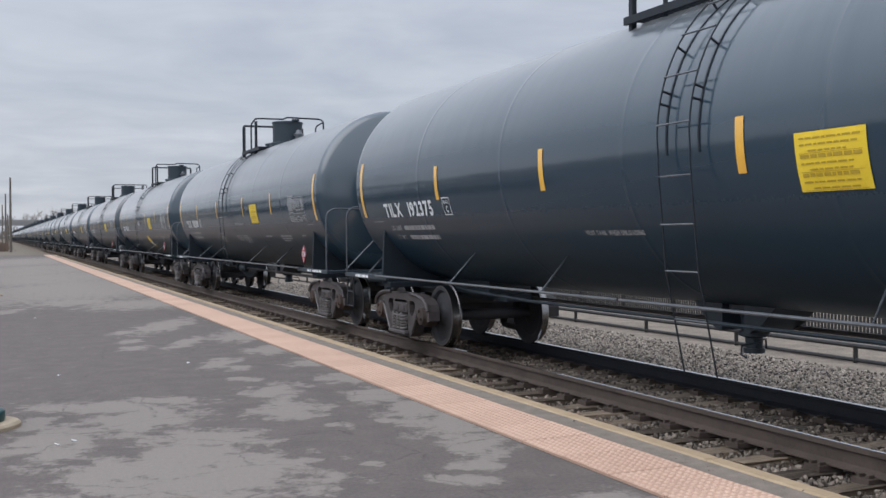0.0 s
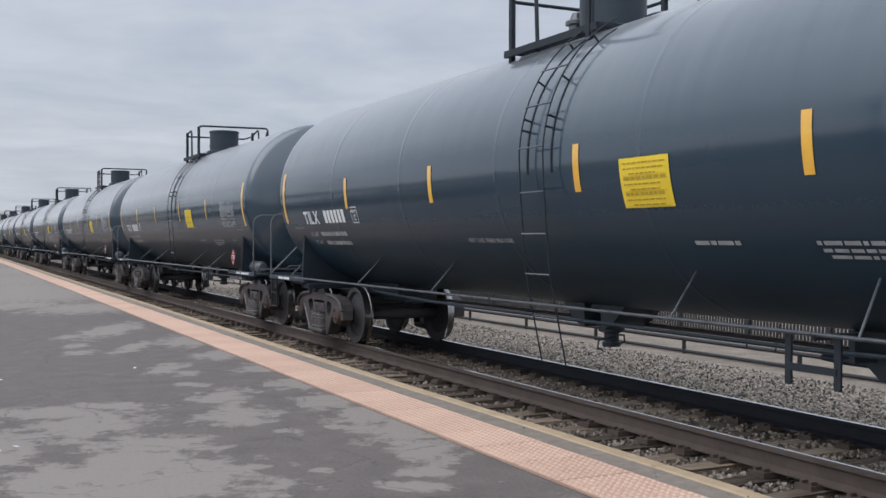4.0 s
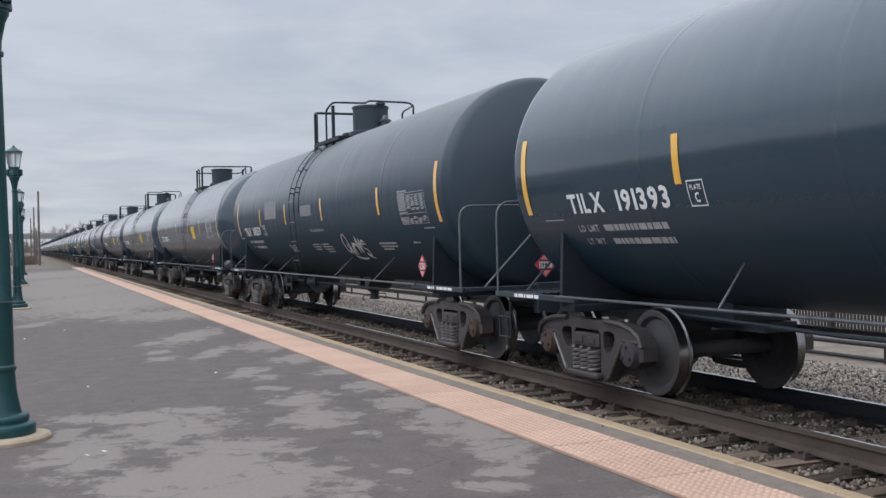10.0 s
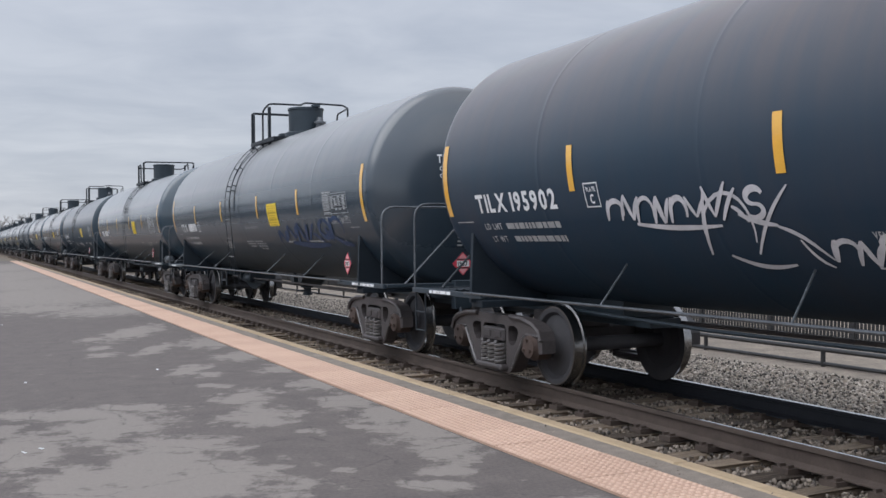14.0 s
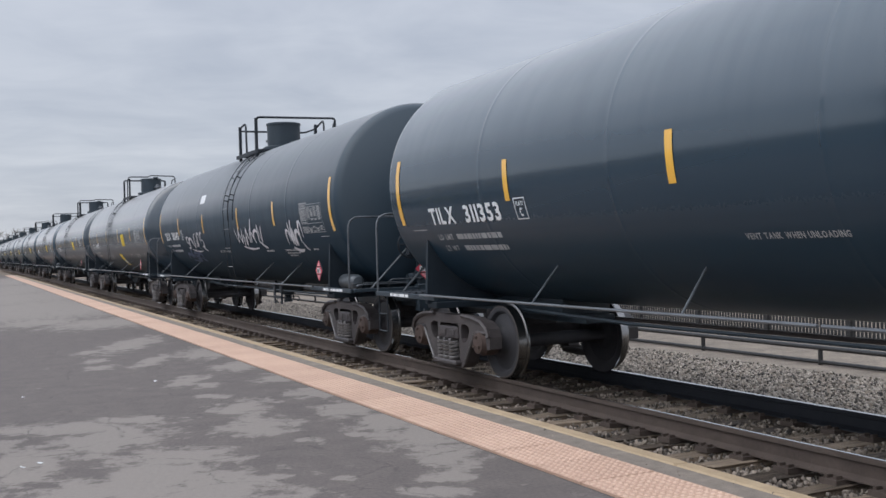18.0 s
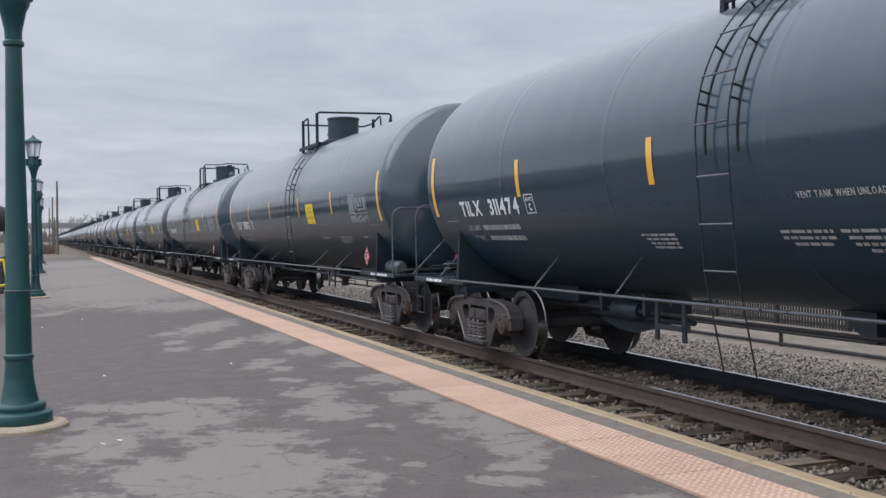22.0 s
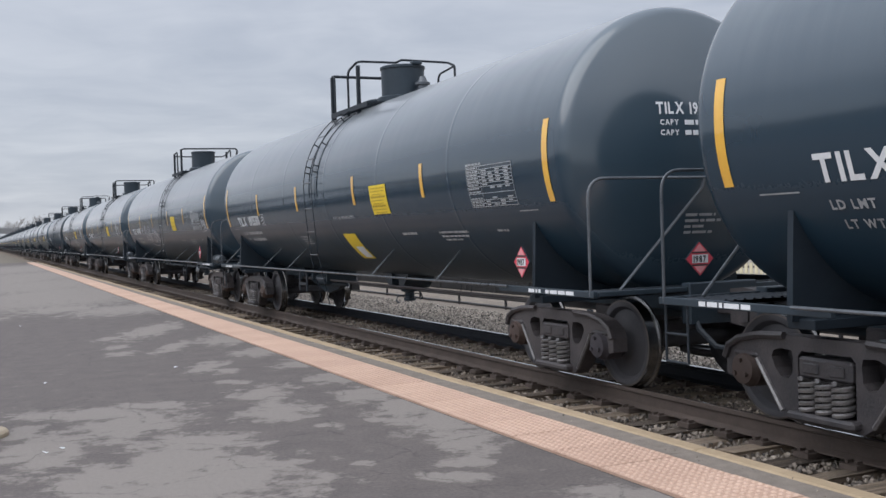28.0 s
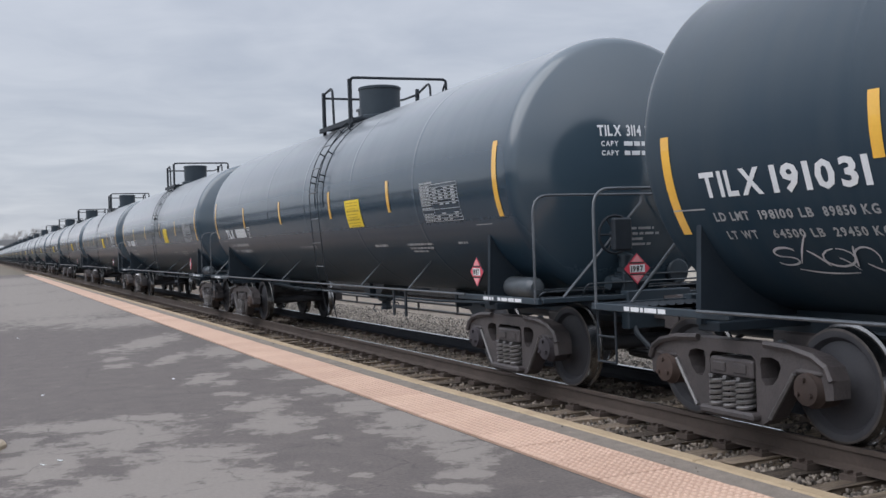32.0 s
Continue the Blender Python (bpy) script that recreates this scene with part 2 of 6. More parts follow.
SIGNYELLOW = surface("yellow_warning_sheet", (0.72, 0.50, 0.02), (0.85, 0.63, 0.05), 6, 0.5)
BROWNSHEET = surface("browned_paper", (0.22, 0.14, 0.07), (0.36, 0.25, 0.14), 6, 0.7)
SIGNINK = surface("warning_sheet_ink", (0.36, 0.24, 0.015), (0.50, 0.34, 0.03), 8, 0.6)
RED = surface("red_placard", (0.50, 0.03, 0.06), (0.68, 0.08, 0.11), 8, 0.5)
PINKRED = surface("sun_faded_red_placard", (0.62, 0.20, 0.22), (0.75, 0.34, 0.36), 8, 0.5)
PRIMERGREY = surface("pale_primer", (0.13, 0.135, 0.145), (0.24, 0.245, 0.255), 4, 0.6)
INK = surface("black_ink", (0.012, 0.012, 0.012), (0.03, 0.03, 0.03), 8, 0.6)
GRAFFITI = surface("silver_spray_paint", (0.36, 0.36, 0.38), (0.68, 0.67, 0.70), 6, 0.55)
BLUESPRAY = surface("blue_spray_paint", (0.008, 0.025, 0.07), (0.018, 0.055, 0.14), 5, 0.55)
RESERVOIR = surface("grey_air_reservoir", (0.035, 0.042, 0.050), (0.10, 0.112, 0.122), 5, 0.3)


def cap_paint():
    """Bearing caps: most of them rust brown, a few blue or orange."""
    m = surface("bearing_cap_paint", (0.035, 0.023, 0.019), (0.095, 0.06, 0.048), 9, 0.7, bump=0.3)
    nt = m.node_tree
    n, l = nt.nodes.new, nt.links.new
    b = nt.nodes["Principled BSDF"]
    old = b.inputs["Base Color"].links[0].from_socket
    info, r, mix = n("ShaderNodeObjectInfo"), n("ShaderNodeValToRGB"), n("ShaderNodeMix")
    r.color_ramp.interpolation = "CONSTANT"
    e = r.color_ramp.elements
    e[0].position, e[0].color = 0, (1, 1, 1, 1)
    e[1].position, e[1].color = 0.62, (0.6, 0.8, 1.15, 1)
    e.new(0.80).color = (0.6, 0.6, 0.6, 1)
    l(info.outputs["Random"], r.inputs[0])
    mix.data_type, mix.blend_type = "RGBA", "MULTIPLY"
    mix.inputs["Factor"].default_value = 1
    l(old, mix.inputs["A"]), l(r.outputs[0], mix.inputs["B"]), l(mix.outputs["Result"], b.inputs["Base Color"])
    return m


CAP = cap_paint()
TACTILE = surface("pink_tactile_tile", (0.385, 0.245, 0.178), (0.525, 0.355, 0.265), 2.5, 0.8, bump=0.25, bump_scale=80, jitter=0.25, fine=0.5)
DOME = surface("foot_cleaned_pink_dome", (0.47, 0.318, 0.238), (0.60, 0.425, 0.328), 2.5, 0.75, jitter=0.25, fine=0.5)
TAR = surface("black_joint_tar", (0.022, 0.019, 0.018), (0.065, 0.056, 0.052), 6, 0.8, bump=0.4, bump_scale=40, world_space=True)
CONCRETE = surface("grey_concrete", (0.105, 0.086, 0.070), (0.27, 0.228, 0.19), 6, 0.9, bump=0.9, bump_scale=45, world_space=True)
NOSING = surface("worn_yellow_platform_edge", (0.26, 0.19, 0.115), (0.44, 0.335, 0.215), 3.0, 0.85, bump=0.4, bump_scale=50, world_space=True)
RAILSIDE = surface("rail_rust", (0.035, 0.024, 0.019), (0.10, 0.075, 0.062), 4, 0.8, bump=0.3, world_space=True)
# darker copy of the rail rust, with the train's shade in its colour
RAILSHADE = surface("shaded_rail_steel", (0.009, 0.011, 0.015), (0.024, 0.026, 0.032), 4, 0.6, bump=0.3, spec=0.2, world_space=True)
RAILTOP = surface("polished_rail_head", (0.62, 0.63, 0.64), (0.80, 0.81, 0.82), 3, 0.13, metal=1.0, world_space=True)
TIE = surface("weathered_oak_tie", (0.022, 0.015, 0.011), (0.28, 0.215, 0.155), 2.5, 0.9, bump=1.0, bump_scale=12, stretch=(0.8, 12, 6), jitter=0.3, spread=0.2, fine=0.3)
BALLAST = surface("ballast_bed", (0.034, 0.026, 0.019), (0.27, 0.21, 0.155), 12, 0.95, bump=1.0, bump_scale=24, fine=0.5, world_space=True)
STONE = surface("ballast_stone", (0.026, 0.023, 0.021), (0.44, 0.39, 0.335), 9, 0.9, world_space=True, fine=0.35, spread=0.36, island=0.85)
CRIBSTONE = surface("grimy_ballast_stone", (0.040, 0.034, 0.030), (0.34, 0.285, 0.235), 9, 0.9, world_space=True, fine=0.35, spread=0.36, island=0.75)
GRAVEL = surface("sandy_gravel", (0.10, 0.082, 0.064), (0.26, 0.215, 0.17), 2.5, 0.95, bump=1.0, bump_scale=30, fine=0.5, spread=0.15, world_space=True)
GREEN = surface("dark_green_lamp_paint", (0.004, 0.040, 0.043), (0.010, 0.068, 0.070), 5, 0.38, bump=0.1)
BLACKIRON = surface("black_iron", (0.012, 0.012, 0.013), (0.04, 0.04, 0.042), 8, 0.5)


# ---- building tools ----
def mesh_of(bm, name, mats, smooth=None):
    if smooth is not None:
        for f in bm.faces:
            f.smooth = True
    me = bpy.data.meshes.new(name)
    bm.to_mesh(me)
    bm.free()
    for m in mats if isinstance(mats, (list, tuple)) else [mats]:
        me.materials.append(m)
    if smooth:
        me.set_sharp_from_angle(angle=radians(smooth))
    return me


def part(name, bm, material, parent, label="", smooth=35, at=None):
    """Links a bmesh (or a ready mesh) as one mesh object under a thing or a part."""
    me = mesh_of(bm, name, material, smooth) if isinstance(bm, bmesh.types.BMesh) else bm
    ob = new(name, me)
    ob.parent = parent
    if at is not None:
        ob.matrix_basis = at
    return tagged(ob, label)


def box(bm, x0, x1, y0, y1, z0, z1, bevel=0.0, mi=0):
    v = [bm.verts.new((x, y, z)) for z in (z0, z1) for y in (y0, y1) for x in (x0, x1)]
    fs = [bm.faces.new([v[i] for i in q]) for q in ((0, 2, 3, 1), (4, 5, 7, 6), (0, 1, 5, 4), (2, 6, 7, 3), (0, 4, 6, 2), (1, 3, 7, 5))]
    for f in fs:
        f.material_index = mi
    if bevel:
        es = list({e for f in fs for e in f.edges})
        bmesh.ops.bevel(bm, geom=es, offset=bevel, segments=1, affect="EDGES", material=-1)
    return fs


def tube(bm, pts, r, n=8, mi=0, cap=True):
    """A round bar along a line of points."""
    pts = [Vector(p) for p in pts]
    rings, up = [], None
    for i, p in enumerate(pts):
        d = (pts[min(i + 1, len(pts) - 1)] - pts[max(i - 1, 0)]).normalized()
        if up is None:
            up = Vector((0, 0, 1)) if abs(d.z) < 0.9 else Vector((1, 0, 0))
        a = d.cross(up).normalized()
        up = a.cross(d).normalized()
        rr = r[i] if isinstance(r, (list, tuple)) else r
        rings.append([bm.verts.new(p + (a * math.cos(t) + up * math.sin(t)) * rr) for t in (2 * math.pi * k / n for k in range(n))])
    for A, B in zip(rings, rings[1:]):
        for k in range(n):
            bm.faces.new((A[k], A[(k + 1) % n], B[(k + 1) % n], B[k])).material_index = mi
    if cap:
        bm.faces.new(rings[0][::-1]).material_index = mi
        bm.faces.new(rings[-1]).material_index = mi


def bend(a, b, c, r, n=4):
    """Points that round the corner b between a and c."""
    a, b, c = Vector(a), Vector(b), Vector(c)
    u, w = b + (a - b).normalized() * r, b + (c - b).normalized() * r
    return [u.lerp(b, t).lerp(b.lerp(w, t), t) for t in (k / n for k in range(n + 1))]


def lathe(bm, prof, axis="z", n=24, at=(0, 0, 0), mi=None, cap=True):
    """Turns a profile of (radius, height) round an axis."""
    rings = []
    for r, h in prof:
        ring = []
        for k in range(n):
            c, s = r * math.cos(2 * math.pi * k / n), r * math.sin(2 * math.pi * k / n)
            p = {"z": (c, s, h), "y": (s, h, c), "x": (h, c, s)}[axis]
            ring.append(bm.verts.new(Vector(p) + Vector(at)))
        rings.append(ring)
    for i, (A, B) in enumerate(zip(rings, rings[1:])):
        for k in range(n):
            f = bm.faces.new((A[k], A[(k + 1) % n], B[(k + 1) % n], B[k]))
            if mi:
                f.material_index = mi[i]
    if cap:
        for ring in (rings[0][::-1], rings[-1]):
            try:
                bm.faces.new(ring)
            except ValueError:
                pass


def slab(bm, poly, x0, x1, mi=0):
    """A polygon of (y, z) given depth along x."""
    A, B = [bm.verts.new((x0, y, z)) for y, z in poly], [bm.verts.new((x1, y, z)) for y, z in poly]
    n = len(poly)
    fs = [bm.faces.new(A[::-1]), bm.faces.new(B)] + [bm.faces.new((A[i], A[(i + 1) % n], B[(i + 1) % n], B[i])) for i in range(n)]
    for f in fs:
        f.material_index = mi


def sheet(bm, prof, y0, y1, mi=None, steps=1):
    """A profile of (x, z) swept along y."""
    rows = []
    for s in range(steps + 1):
        y = y0 + (y1 - y0) * s / steps
        rows.append([bm.verts.new((x, y, z)) for x, z in prof])
    for A, B in zip(rows, rows[1:]):
        for i in range(len(prof) - 1):
            f = bm.faces.new((A[i], A[i + 1], B[i + 1], B[i]))
            if mi:
                f.material_index = mi[i]


def make_glyphs(chars):
    """Outlines of the built-in font's characters, flat meshes one unit high."""
    obs = []
    for ch in chars:
        cu = bpy.data.curves.new("glyph", "FONT")
        cu.body, cu.size, cu.resolution_u, cu.offset = ch, 1.0, 2, 0.032
        obs.append(new("glyph", cu))
    bpy.context.view_layer.update()
    dg, out = bpy.context.evaluated_depsgraph_get(), {}
    for ch, ob in zip(chars, obs):
        me = bpy.data.meshes.new_from_object(ob.evaluated_get(dg))
        vs = [(v.co.x, v.co.y) for v in me.vertices]
        x0 = min(v[0] for v in vs)
        out[ch] = ([(x - x0, y) for x, y in vs], [tuple(p.vertices) for p in me.polygons], max(v[0] for v in vs) - x0)
        bpy.data.meshes.remove(me)
    for ob in obs:
        cu = ob.data
        bpy.data.objects.remove(ob)
        bpy.data.curves.remove(cu)
    return out


GLYPH = make_glyphs("0123456789TILXDMWBKGCPAEUNOHSRVY/")


def flat_text(body, height, width=None):
    """Vertices (u, v) and faces of a line of writing, from u = 0 to its width."""
    vs, fs, pen = [], [], 0.0
    for ch in body:
        if ch == " ":
            pen += 0.42
            continue
        gv, gf, gw = GLYPH[ch]
        k = len(vs)
        vs += [(pen + x, y) for x, y in gv]
        fs += [tuple(i + k for i in f) for f in gf]
        pen += gw + 0.13
    sx = (width / pen) if width else height
    return [(x * sx, y * height / 0.72) for x, y in vs], fs, pen * sx


# the tank: radius, height of its axis over the rail head, half length of the shell, depth of the heads
TR, TZ, TH, TD = 1.526, 2.47, 7.70, 0.50
# the dished heads: a tight knuckle, then a flat crown
KNUCKLE = 0.20
CROWN_AT = ((TR - KNUCKLE) ** 2 - (TD - KNUCKLE) ** 2) / (2 * (TD - KNUCKLE))
CROWN = CROWN_AT + TD


def head_depth(r):
    """How far a head stands out beyond the shell, r metres from the tank's axis."""
    if r > CROWN * math.sin(math.atan2(TR - KNUCKLE, CROWN_AT)):
        return math.sqrt(max(0, KNUCKLE ** 2 - (r - TR + KNUCKLE) ** 2))
    return math.sqrt(CROWN ** 2 - r * r) - CROWN_AT


def on_tank(y, arc, lift=0.006):
    """A point of the platform side of the tank: y along the car, arc metres up round the shell from its waist."""
    a = arc / TR
    return (-(TR + lift) * math.cos(a), y, TZ + (TR + lift) * math.sin(a))


def arc_at(z):
    return TR * math.asin((z - TZ) / TR)


def wrap(verts, faces, y, z, lift=0.006):
    """Lays flat work (u to the right as seen from the platform, v up) on the tank, its origin at y and height z."""
    bm = bmesh.new()
    a0 = arc_at(z)
    vs = [bm.verts.new(on_tank(y - u, a0 + v, lift)) for u, v in verts]
    for f in faces:
        try:
            bm.faces.new([vs[i] for i in f])
        except ValueError:
            pass
    return bm


def patch(u0, u1, v0, v1, nu=1, nv=6, lean=0.0):
    vs = [(u0 + (u1 - u0) * i / nu + lean * j / nv, v0 + (v1 - v0) * j / nv) for j in range(nv + 1) for i in range(nu + 1)]
    w = nu + 1
    return vs, [(j * w + i, j * w + i + 1, (j + 1) * w + i + 1, (j + 1) * w + i) for j in range(nv) for i in range(nu)]


def merge(items):
    vs, fs = [], []
    for v, f in items:
        k = len(vs)
        vs += v
        fs += [tuple(i + k for i in q) for q in f]
    return vs, fs


def shifted(vs, du, dv):
    return [(u + du, v + dv) for u, v in vs]


# ---- the setting ----
RAIL_Z, TRACK_X, GAUGE = -0.08, 6.843, 1.435


def asphalt():
    m = surface("worn_asphalt", (0.060, 0.050, 0.047), (0.146, 0.122, 0.111), 3.2, 0.9, bump=0.5, bump_scale=70, fine=0.6, spread=0.2, world_space=True)
    nt = m.node_tree
    n, l = nt.nodes.new, nt.links.new
    b = nt.nodes["Principled BSDF"]
    old = b.inputs["Base Color"].links[0].from_socket
    geo, sep = n("ShaderNodeNewGeometry"), n("ShaderNodeSeparateXYZ")
    # pale patches where the surface dressing has worn off: blots of their own shape, torn at the edge
    turn, squash, warp, cen, wm = n("ShaderNodeMapping"), n("ShaderNodeMapping"), n("ShaderNodeTexNoise"), n("ShaderNodeVectorMath"), n("ShaderNodeVectorMath")
    turn.inputs["Rotation"].default_value = (0, 0, radians(22.1))
    l(geo.outputs["Position"], turn.inputs["Vector"])
    squash.inputs["Scale"].default_value = (1.1, 1.0, 1)
    l(turn.outputs[0], squash.inputs["Vector"])
    warp.inputs["Scale"].default_value, warp.inputs["Detail"].default_value, warp.inputs["Roughness"].default_value = 1.3, 8, 0.7
    l(squash.outputs[0], warp.inputs["Vector"])
    cen.operation, cen.inputs[1].default_value = "SUBTRACT", (0.5, 0.5, 0.5)
    l(warp.outputs["Color"], cen.inputs[0])
    wm.operation, wm.inputs[1].default_value = "MULTIPLY_ADD", (0.30, 0.55, 0)
    l(cen.outputs[0], wm.inputs[0]), l(turn.outputs[0], wm.inputs[2])
    total = None
    for cx, cy, rx, ry in BLOTS:
        s = n("ShaderNodeVectorMath")
        s.operation, s.inputs[1].default_value, s.inputs[2].default_value = "MULTIPLY_ADD", (1 / rx, 1 / ry, 0), (-cx / rx, -cy / ry, 0)
        l(wm.outputs[0], s.inputs[0])
        ln = n("ShaderNodeVectorMath")
        ln.operation = "LENGTH"
        l(s.outputs[0], ln.inputs[0])
        if total is None:
            total = ln.outputs["Value"]
        else:
            mn = n("ShaderNodeMath")
            mn.operation = "MINIMUM"
            l(total, mn.inputs[0]), l(ln.outputs["Value"], mn.inputs[1])
            total = mn.outputs[0]
    # worn through where the wear is deep, with a ragged many-scaled outline
    near, tear, deep, edge = n("ShaderNodeMapRange"), n("ShaderNodeTexNoise"), n("ShaderNodeMath"), n("ShaderNodeMapRange")
    near.inputs["From Min"].default_value, near.inputs["From Max"].default_value = 0.2, 2.0
    near.inputs["To Min"].default_value, near.inputs["To Max"].default_value = 0.36, -0.28
    l(total, near.inputs["Value"])
    tear.inputs["Scale"].default_value, tear.inputs["Detail"].default_value, tear.inputs["Roughness"].default_value = 3.6, 14, 0.72
    l(squash.outputs[0], tear.inputs["Vector"])
    gain = n("ShaderNodeMapRange")
    gain.clamp = False
    gain.inputs["To Min"].default_value, gain.inputs["To Max"].default_value = -0.5, 1.5
    l(tear.outputs[0], gain.inputs["Value"])
    deep.operation = "ADD"
    l(gain.outputs[0], deep.inputs[0]), l(near.outputs[0], deep.inputs[1])
    edge.inputs["From Min"].default_value, edge.inputs["From Max"].default_value = 0.43, 0.61
    edge.inputs["To Max"].default_value = 0.86
    l(deep.outputs[0], edge.inputs["Value"])
    gr, pale = n("ShaderNodeTexNoise"), n("ShaderNodeValToRGB")
    gr.inputs["Scale"].default_value, gr.inputs["Detail"].default_value, gr.inputs["Roughness"].default_value = 30, 8, 0.8
    l(geo.outputs["Position"], gr.inputs["Vector"]), l(gr.outputs[0], pale.inputs[0])
    pale.color_ramp.elements[0].position, pale.color_ramp.elements[0].color = 0.25, (0.180, 0.157, 0.139, 1)
    pale.color_ramp.elements[1].position, pale.color_ramp.elements[1].color = 0.75, (0.258, 0.228, 0.203, 1)
    mix = n("ShaderNodeMix")
    mix.data_type = "RGBA"
    l(edge.outputs[0], mix.inputs["Factor"]), l(old, mix.inputs["A"]), l(pale.outputs[0], mix.inputs["B"])
    # hair cracks here and there
    vor, bent, thin, some, dark, net = n("ShaderNodeTexVoronoi"), n("ShaderNodeVectorMath"), n("ShaderNodeMapRange"), n("ShaderNodeMapRange"), n("ShaderNodeMath"), n("ShaderNodeMix")
    vor.feature = "DISTANCE_TO_EDGE"
    vor.inputs["Scale"].default_value = 0.75
    bent.operation, bent.inputs[1].default_value = "MULTIPLY_ADD", (0.5, 0.5, 0)
    l(cen.outputs[0], bent.inputs[0]), l(geo.outputs["Position"], bent.inputs[2]), l(bent.outputs[0], vor.inputs["Vector"])
    thin.inputs["From Min"].default_value, thin.inputs["From Max"].default_value = 0.0, 0.010
    thin.inputs["To Min"].default_value, thin.inputs["To Max"].default_value = 0.65, 0.0
    l(vor.outputs["Distance"], thin.inputs["Value"])
    some.inputs["From Min"].default_value, some.inputs["From Max"].default_value = 0.46, 0.56
    l(tear.outputs[0], some.inputs["Value"])
    dark.operation = "MULTIPLY"
    l(thin.outputs[0], dark.inputs[0]), l(some.outputs[0], dark.inputs[1])
    net.data_type = "RGBA"
    net.inputs["B"].default_value = (0.03, 0.026, 0.024, 1)
    l(dark.outputs[0], net.inputs["Factor"]), l(mix.outputs["Result"], net.inputs["A"])
    l(net.outputs["Result"], b.inputs["Base Color"])
    return m


# centre and half size of the pale patches, in axes turned 22 degrees from the track
BLOTS = [(-1.78, 7.01, 0.56, 0.5), (-1.23, 7.03, 0.43, 0.44), (-1.48, 6.57, 0.74, 0.29), (-1.68, 8.09, 0.41, 0.37), (-2.44, 9.0, 0.41, 0.64), (-3.04, 9.69, 0.53, 0.3),
         (-2.48, 10.06, 0.33, 0.18), (-2.93, 8.16, 0.25, 0.6), (-2.68, 7.58, 0.17, 0.32), (-3.32, 8.78, 0.13, 0.31), (-1.69, 7.51, 0.33, 0.38), (-2.16, 7.02, 0.23, 0.39),
         (-1.21, 9.44, 0.29, 0.4), (-1.51, 10.57, 0.24, 0.45), (-1.93, 11.51, 0.15, 0.15), (-2.53, 12.94, 0.18, 0.45), (-2.21, 12.43, 0.13, 0.17), (-3.52, 15.49, 0.15, 0.81)]
BLOTS += [(-4.58, 18.48, 0.34, 1.38), (-4.11, 14.79, 0.16, 0.3), (-4.96, 17.09, 0.13, 0.39), (-4.44, 15.68, 0.13, 0.28), (-0.85, 11.44, 0.25, 0.35), (-0.4, 10.23, 0.26, 0.47),
          (-0.03, 9.45, 0.3, 0.48), (0.25, 8.6, 0.31, 0.47), (0.4, 7.83, 0.22, 0.39), (0.39, 7.06, 0.15, 0.17), (0.26, 6.65, 0.19, 0.15), (-0.31, 7.14, 0.07, 0.07),
          (-0.33, 8.83, 0.09, 0.12), (-0.71, 8.69, 0.09, 0.07), (1.39, 6.04, 0.4, 0.25)]
# the last four, far larger, pale the far platform as a whole
BLOTS += [(-2.87, 16.52, 0.42, 0.8), (-2.05, 14.45, 0.32, 0.56), (-1.42, 12.92, 0.23, 0.38), (-9.28, 31.89, 1.89, 6.17), (-6.6, 24.55, 1.01, 1.75), (-11.56, 32.51, 1.47, 6.4),
          (-8.47, 25.39, 0.78, 1.3), (-8.9, 22.15, 0.25, 0.88), (-17.68, 45.44, 2.17, 8.09), (-13.23, 44.12, 2.58, 6.01), (-10.5, 31.0, 3.0, 6.0), (-14.2, 41.0, 3.5, 7.5), (-18.5, 53.0, 4.0, 10.0), (-25.0, 71.0, 5.0, 16.0)]
ASPHALT = asphalt()


def ground():
    """The ground beyond the platform: one sheet from the track bed out to the skyline."""
    bm = bmesh.new()
    prof = [(4.55, -0.39), (6.02, -0.39), (6.20, -0.335), (7.48, -0.335), (7.66, -0.40), (7.95, -0.40), (8.35, -0.33), (9.6, -0.44), (12.0, -0.58), (13.5, -0.63), (40, -0.62), (150, -0.6), (1500, -0.6)]
    sheet(bm, prof, -80, 40, [0, 0, 0, 0, 0, 0, 0, 0, 1, 1, 2, 2], 24)
    sheet(bm, prof, 40, 2500, [0, 0, 0, 0, 0, 0, 0, 0, 1, 1, 2, 2], 40)
    ob = new("ground", mesh_of(bm, "ground", [BALLAST, GRAVEL, FIELD]))
    tagged(ob, "track bed of grey ballast and flat sandy gravel", "ground", kind="structure")
    bm = bmesh.new()
    # behind and beyond the platform
    sheet(bm, [(-1500, -0.6), (-60, -0.36), (4.55, -0.36)], 101, 2500, [0, 0], 8)
    sheet(bm, [(-1500, -0.6), (-60, -0.36), (-6.0, -0.36)], -80, 101, [1, 1], 4)
    ob = new("ground_beyond", mesh_of(bm, "ground_beyond", [FIELD, UNSEENGROUND]))
    tagged(ob, "dry winter ground beyond the platform, with unseen dark ground beside it", "ground", kind="structure")


FIELD = surface("dry_winter_ground", (0.085, 0.07, 0.052), (0.18, 0.15, 0.11), 0.35, 0.95, bump=0.8, bump_scale=8, fine=0.5, world_space=True)


# unseen ground made dark so the tanks' lower sides mirror a dark plain
UNSEENGROUND = surface("unseen_dark_ground", (0.03, 0.029, 0.03), (0.07, 0.067, 0.066), 0.6, 0.9, bump=0.4, bump_scale=60, world_space=True)


